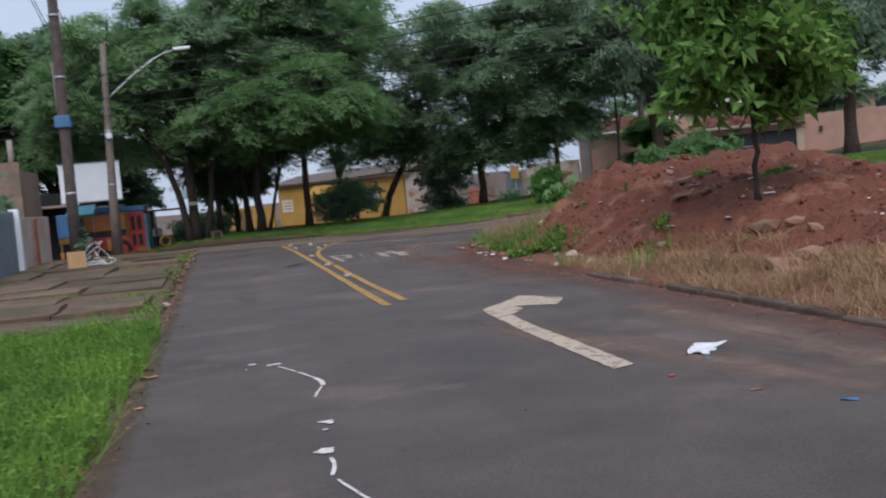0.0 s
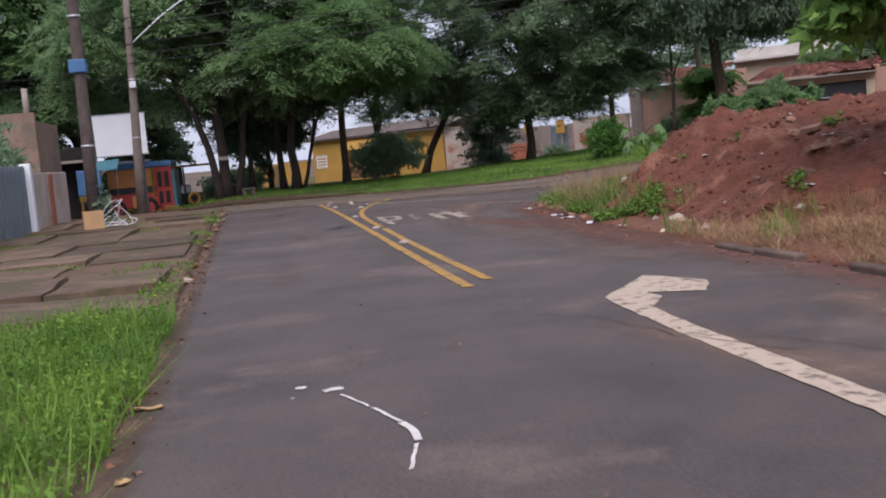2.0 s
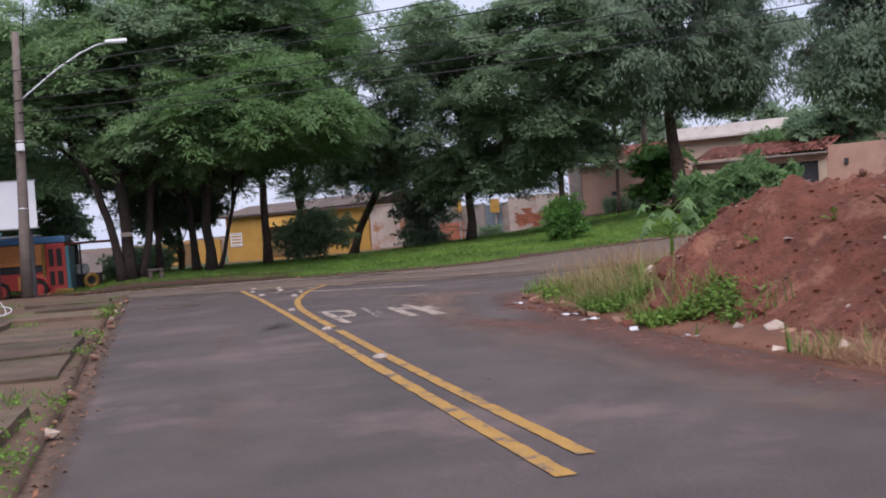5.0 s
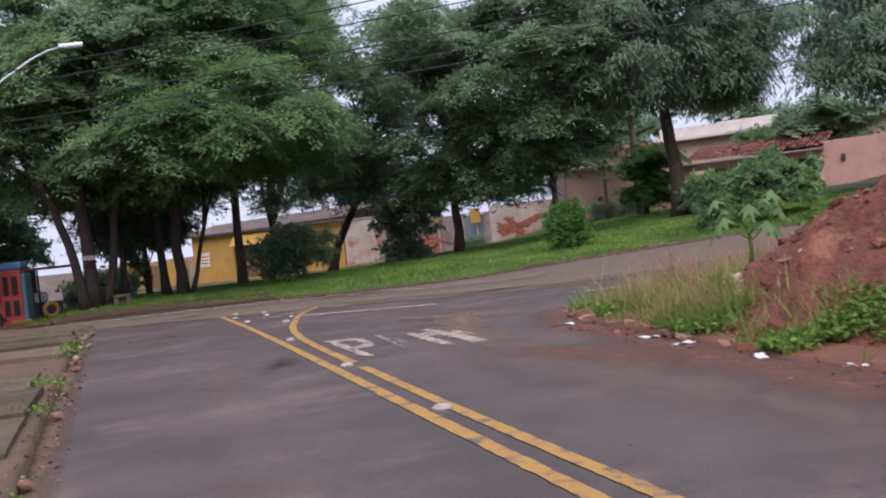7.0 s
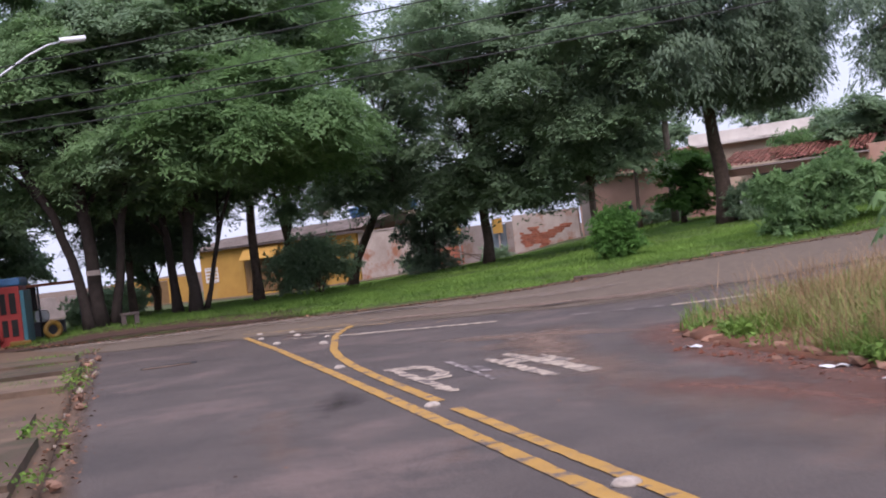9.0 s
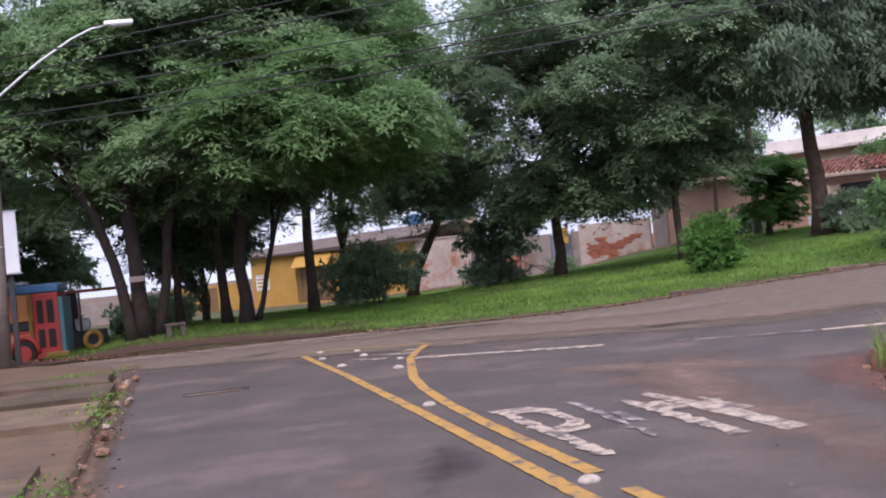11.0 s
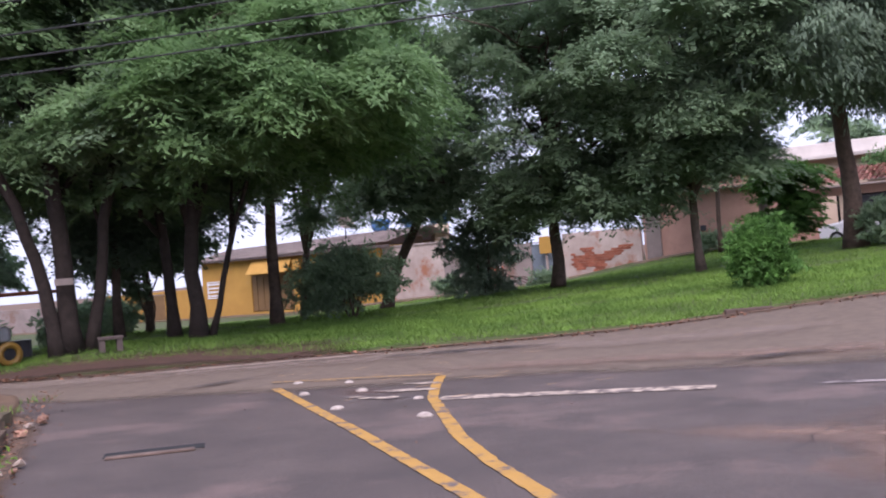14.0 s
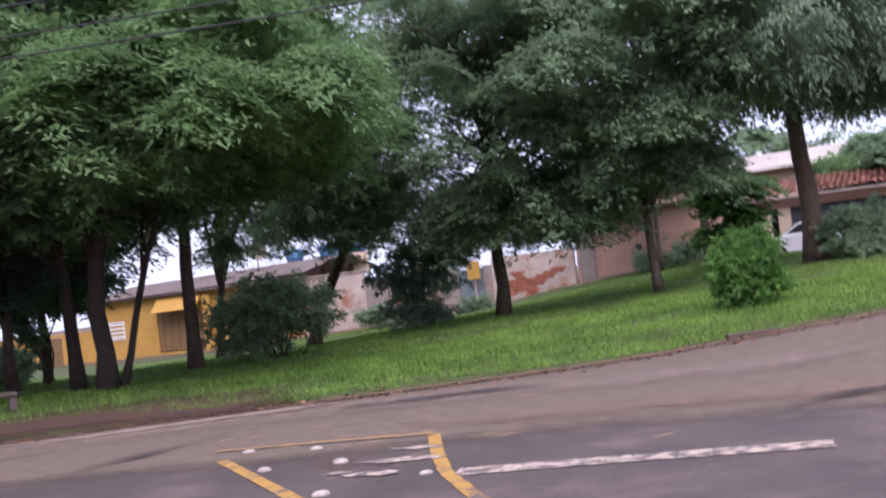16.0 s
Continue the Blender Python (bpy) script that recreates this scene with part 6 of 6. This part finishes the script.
carton = thing("carton", "open brown cardboard box beside a utility pole", "box", (-4.2, 31.6, left_rise(-4.2, 31.6) + 0.05), 12)
for a in ((-0.24, -0.2, 0, 0.24, -0.19, 0.46), (-0.24, 0.19, 0, 0.24, 0.2, 0.44), (-0.24, -0.19, 0, -0.23, 0.19, 0.45), (0.23, -0.19, 0, 0.24, 0.19, 0.45)):
    part("panel", box(*a), "cardboard", carton)
tangle = thing("wire_tangle", "tangled white cables and cloth dumped by a pole", "cables", (-3.75, 32.4, left_rise(-3.75, 32.4) + 0.04))
for i in range(8):
    pts = []
    a0, r0, h = rs.uniform(0, 6), rs.uniform(0.15, 0.45), rs.uniform(0.05, 0.7)
    for k in range(15):
        a = a0 + k * 0.42
        pts.append((0.1 * i - 0.4 + r0 * math.cos(a), r0 * 0.6 * math.sin(a), 0.02 + h * (0.5 + 0.5 * math.sin(a * 0.9 + i))))
    part("cable", tube(pts, 0.01, 5), "white_plastic", tangle)

side = thing("boundary_wall", "stained boundary wall with a white post beside a steel gate", "wall", (-6.0, 0, 0))
part("wall", box(-0.1, 33.35, 0, 0.1, 38.6, 1.75, 0.02), "white_wall", side)
part("wall", box(-0.1, 8, 0, 0.1, 27, 1.9, 0.02), "white_wall", side)
part("post", box(-0.14, 33.05, 0, 0.14, 33.33, 2.0, 0.02), "board_white", side, "white painted post")
part("post", box(-0.14, 27.0, 0, 0.14, 27.25, 2.0, 0.02), "white_wall", side)
part("brick_pier", box(-0.16, 35.6, 0, 0.16, 35.95, 1.7, 0.02), "brick_red", side, "bare brick pier")
gate = thing("steel_gate", "grey blue corrugated steel gate in a boundary wall", "gate", (-6.0, 0, 0))
part("frame", box(-0.04, 27.27, 0.15, -0.01, 33.03, 1.95), "blue_steel", gate)
for i in range(19):
    y = 27.35 + i * 0.3
    part("rib", box(-0.01, y, 0.17, 0.035, y + 0.16, 1.93, 0.01), "blue_steel", gate)

shed = thing("tan_building", "tan rendered building with a flat roofline", "house", (-10.3, 40.5, 0))
part("wall", box(-4, -0.3, 0, 3.3, 4, 3.5), "dull_render", shed)
part("side_wall", box(2.3, -0.5, 0, 3.4, -0.301, 3.75), "dull_render", shed, "brown rendered gable end")
part("roof", box(-4.2, -0.5, 3.5, 2.28, 4.2, 3.62), "fibre", shed)
part("chimney", tube([(3.0, 0.5, 3.5), (3.0, 0.5, 4.6)], 0.1, 8), "fibre", shed)
# stall added where a shadowed gap lies behind the pole
lean_to = thing("shadow_gap_stall", "open stall with a teal post, added for a shadowed gap", "stall", (-7.6, 47.6, -0.22))
part("roof", box(-0.5, -0.5, 2.35, 1.2, 1.6, 2.45), "fibre", lean_to)
# near black back paints that shadow
part("back", box(-0.5, 1.5, 0.1, 1.2, 1.6, 3.0), "dark", lean_to)
part("post", box(-0.48, -0.48, 0.1, -0.36, -0.36, 2.9), "teal", lean_to)

board = thing("billboard", "blank white billboard on posts behind the stalls", "billboard", (-5.5, 48.2, 0.17))
board.scale = (1.09, 1, 0.97)
part("panel", box(-1.15, -0.06, 2.2, 1.15, 0.06, 3.85, 0.015), "board_white", board)
for a in ((-1.19, 2.16, 1.19, 2.2), (-1.19, 3.85, 1.19, 3.89)):
    part("frame", box(a[0], -0.08, a[1], a[2], 0.08, a[3]), "galvanised", board)
for px in (-0.9, 0.9):
    part("post", box(px - 0.06, 0.08, -0.3, px + 0.06, 0.2, 3.8), "dark_metal", board)

cart = thing("blue_cart", "small cart with a blue box on a yellow frame", "cart", (-5.95, 43.6, 0.03), 4)
part("body", box(-0.4, -0.4, 0.85, 0.4, 0.5, 1.75, 0.03), "blue", cart)
part("frame", box(-0.38, -0.38, 0.62, 0.38, 0.45, 0.84, 0.02), "yellow", cart)
for px in (-0.34, 0.3):
    part("leg", box(px, -0.36, 0.1, px + 0.08, -0.28, 0.62), "yellow", cart)
    part("foot", box(px - 0.03, -0.42, 0, px + 0.12, -0.2, 0.3, 0.02), "orange", cart)
part("wheel", tube([(0.42, 0.1, 0.38), (0.56, 0.1, 0.38)], 0.36, 18), "rubber", cart)

truck = thing("painted_bus", "small painted bus in orange, red and blue", "bus", (-4.85, 50.4, terrain(-4.85, 50.4) + 0.01), -3)
truck.scale = (1.02, 1.02, 1.24)
part("side_panel", box(-1.25, -0.6, 1.0, 0.62, 0.9, 1.62, 0.03), "orange", truck, "orange upper panel")
part("lower_panel", box(-1.22, -0.58, 0.3, 0.62, 0.88, 0.8, 0.03), "red", truck, "red lower panel")
# near black block fills the gap, painting the shade inside
part("counter_gap", box(-1.2, -0.5, 0.8, 0.6, 0.85, 1.0), "dark", truck)
part("lower_panel", box(-0.35, -0.62, 0.3, 0.5, -0.585, 0.72, 0.02), "orange", truck, "orange lower panel")
part("roof", box(-1.3, -0.66, 1.62, 1.35, 0.95, 1.82, 0.05), "blue", truck, "blue roof")
cab = part("cab", box(0.62, -0.62, 0.12, 1.3, 0.9, 1.62, 0.04), "red", truck)
for z0, z1 in ((0.95, 1.45), (0.4, 0.8)):
    part("cab_window", box(0.74, -0.66, z0, 0.9, -0.625, z1, 0.01), "dark", cab)
    part("cab_window", box(1.0, -0.66, z0, 1.18, -0.625, z1, 0.01), "dark", cab)
for px in (-0.9, 0.35):
    w = part("tyre", tube([(px, -0.72, 0.3), (px, -0.6, 0.3)], 0.28, 18), "rubber", truck)
    part("rim", tube([(px, -0.74, 0.3), (px, -0.7, 0.3)], 0.18, 14), "red", w)
for i in range(5):
    part("window", box(-1.15 + i * 0.34, -0.615, 0.82, -0.87 + i * 0.34, -0.598, 0.98), "glass", truck)
part("wheel_arch", tube([(0.35 + 0.36 * math.cos(a), -0.66, 0.3 + 0.36 * math.sin(a)) for a in (0.0, 0.52, 1.05, 1.57, 2.1, 2.6, 3.14)], 0.06, 6), "red", truck)
part("bumper", box(0.9, -0.72, 0.12, 1.5, -0.62, 0.28, 0.03), "yellow", truck)
part("roof_rack", box(-1.1, -0.3, 1.83, 0.4, 0.5, 1.9, 0.02), "galvanised", truck)
part("yellow_trim", box(0.5, -0.64, 0.3, 0.6, -0.6, 1.6), "yellow", truck)
part("end_panel", box(1.3, -0.6, 0.2, 1.42, 0.88, 1.5, 0.02), "teal", truck, "teal end panel")

awning = thing("teal_awning", "small teal awning between the stalls", "awning", (-5.75, 46.0, -0.1))
aw = part("cloth", box(-0.55, -0.4, 1.9, 0.55, 0.4, 1.96), "teal", awning)
for v in aw.data.vertices:
    v.co.z += 0.25 if v.co.y > 0 else -0.1
    v.co.z += 0.06 * v.co.x
for px in (-0.5, 0.5):
    part("pole", tube([(px, -0.35, 0), (px, -0.35, 1.85)], 0.02, 6), "dark_metal", awning)

stall = thing("market_stall", "dark covered stall with a maroon awning", "stall", (-2.4, 54.5, terrain(-2.4, 54.5) + 0.1))
part("awning", box(-2.6, -1.4, 1.75, 0.5, 1.2, 1.84, 0.02), "brick_red", stall, "dull maroon awning")
# near black panel paints the shade under the awning
part("back", box(-2.5, 1.0, 0, -1.3, 1.08, 1.7), "dark", stall)
for px in (-2.4, -0.9, 0.4):
    part("post", tube([(px, -1.3, 0), (px, -1.3, 1.75)], 0.04, 6), "dark_metal", stall)
part("counter", box(-1.9, -0.6, 0, -0.2, 0.0, 0.55, 0.02), "dark_metal", stall)
part("white_sack", box(-1.1, -1.0, 0.55, -0.65, -0.62, 0.95, 0.12), "white_plastic", stall)
part("hanging_cloth", box(-1.6, -1.32, 0.95, -0.95, -1.27, 1.75, 0.01), "dark", stall, "dark cloth hung at the front")
ring = thing("play_tyre", "yellow painted tyre standing beside the stall", "tyre", (-2.75, 50.2, far_rise(-2.75, 50.2)), 20)
bm = bmesh.new()
for k in range(24):
    for j in range(8):
        a, b = k / 24 * 2 * math.pi, j / 8 * 2 * math.pi
        bm.verts.new(((0.22 + 0.08 * math.cos(b)) * math.cos(a), 0.08 * math.sin(b), 0.28 + (0.22 + 0.08 * math.cos(b)) * math.sin(a)))
bm.verts.ensure_lookup_table()
for k in range(24):
    for j in range(8):
        bm.faces.new((bm.verts[k * 8 + j], bm.verts[k * 8 + (j + 1) % 8], bm.verts[(k + 1) % 24 * 8 + (j + 1) % 8], bm.verts[(k + 1) % 24 * 8 + j]))
bmesh.ops.recalc_face_normals(bm, faces=bm.faces)
part("tyre", bm, "yellow", ring)
bench = thing("concrete_bench", "short grey concrete bench under the trees, darkened in colour for their shade", "bench", (-0.45, 47.9, far_rise(-0.45, 47.9)), 5)
bench.scale = (0.6, 0.7, 0.75)
# dark timber colour on the concrete stands in for the trees' shade
part("seat", box(-0.45, -0.2, 0.36, 0.45, 0.2, 0.46, 0.02), "wood_pole", bench)
for px in (-0.42, 0.2):
    part("leg", box(px, -0.16, 0, px + 0.22, 0.16, 0.36, 0.01), "wood_pole", bench)
pl = thing("tree_sign", "small pale board nailed to a tree trunk", "sign", (-1.35, 48.4, 0))
part("board", box(-0.2, -0.03, 1.75, 0.2, 0.0, 1.9, 0.005), "fibre", pl)

# low roofs far down the cross street
for i, (x, y, w, h) in enumerate([(-14, 88, 10, 2.6), (-30, 84, 12, 2.8), (-48, 78, 12, 3)]):
    hs = thing("far_house", "small distant rendered house with a tile roof", "house", (x, y, terrain(x, y) - 0.2), 10 * (i % 3), "distant houses")
    part("wall", box(-w / 2, -4, 0, w / 2, 4, h), ("beige_wall", "white_wall", "pink_wall")[i % 3], hs)
    bm = bmesh.new()
    e = [bm.verts.new(v) for v in ((-w / 2 - 0.4, -4.4, h), (w / 2 + 0.4, -4.4, h), (w / 2 + 0.4, 4.4, h), (-w / 2 - 0.4, 4.4, h), (-w / 2 + 1, 0, h + 1.3), (w / 2 - 1, 0, h + 1.3))]
    for q in ((0, 1, 5, 4), (1, 2, 5), (2, 3, 4, 5), (3, 0, 4), (3, 2, 1, 0)):
        bm.faces.new([e[k] for k in q])
    part("roof", bm, "tile", hs)
    for k in (-1, 1):
        part("window", box(k * w / 4 - 0.6, -4.05, 1.0, k * w / 4 + 0.6, -4.01, 2.0), "glass", hs)
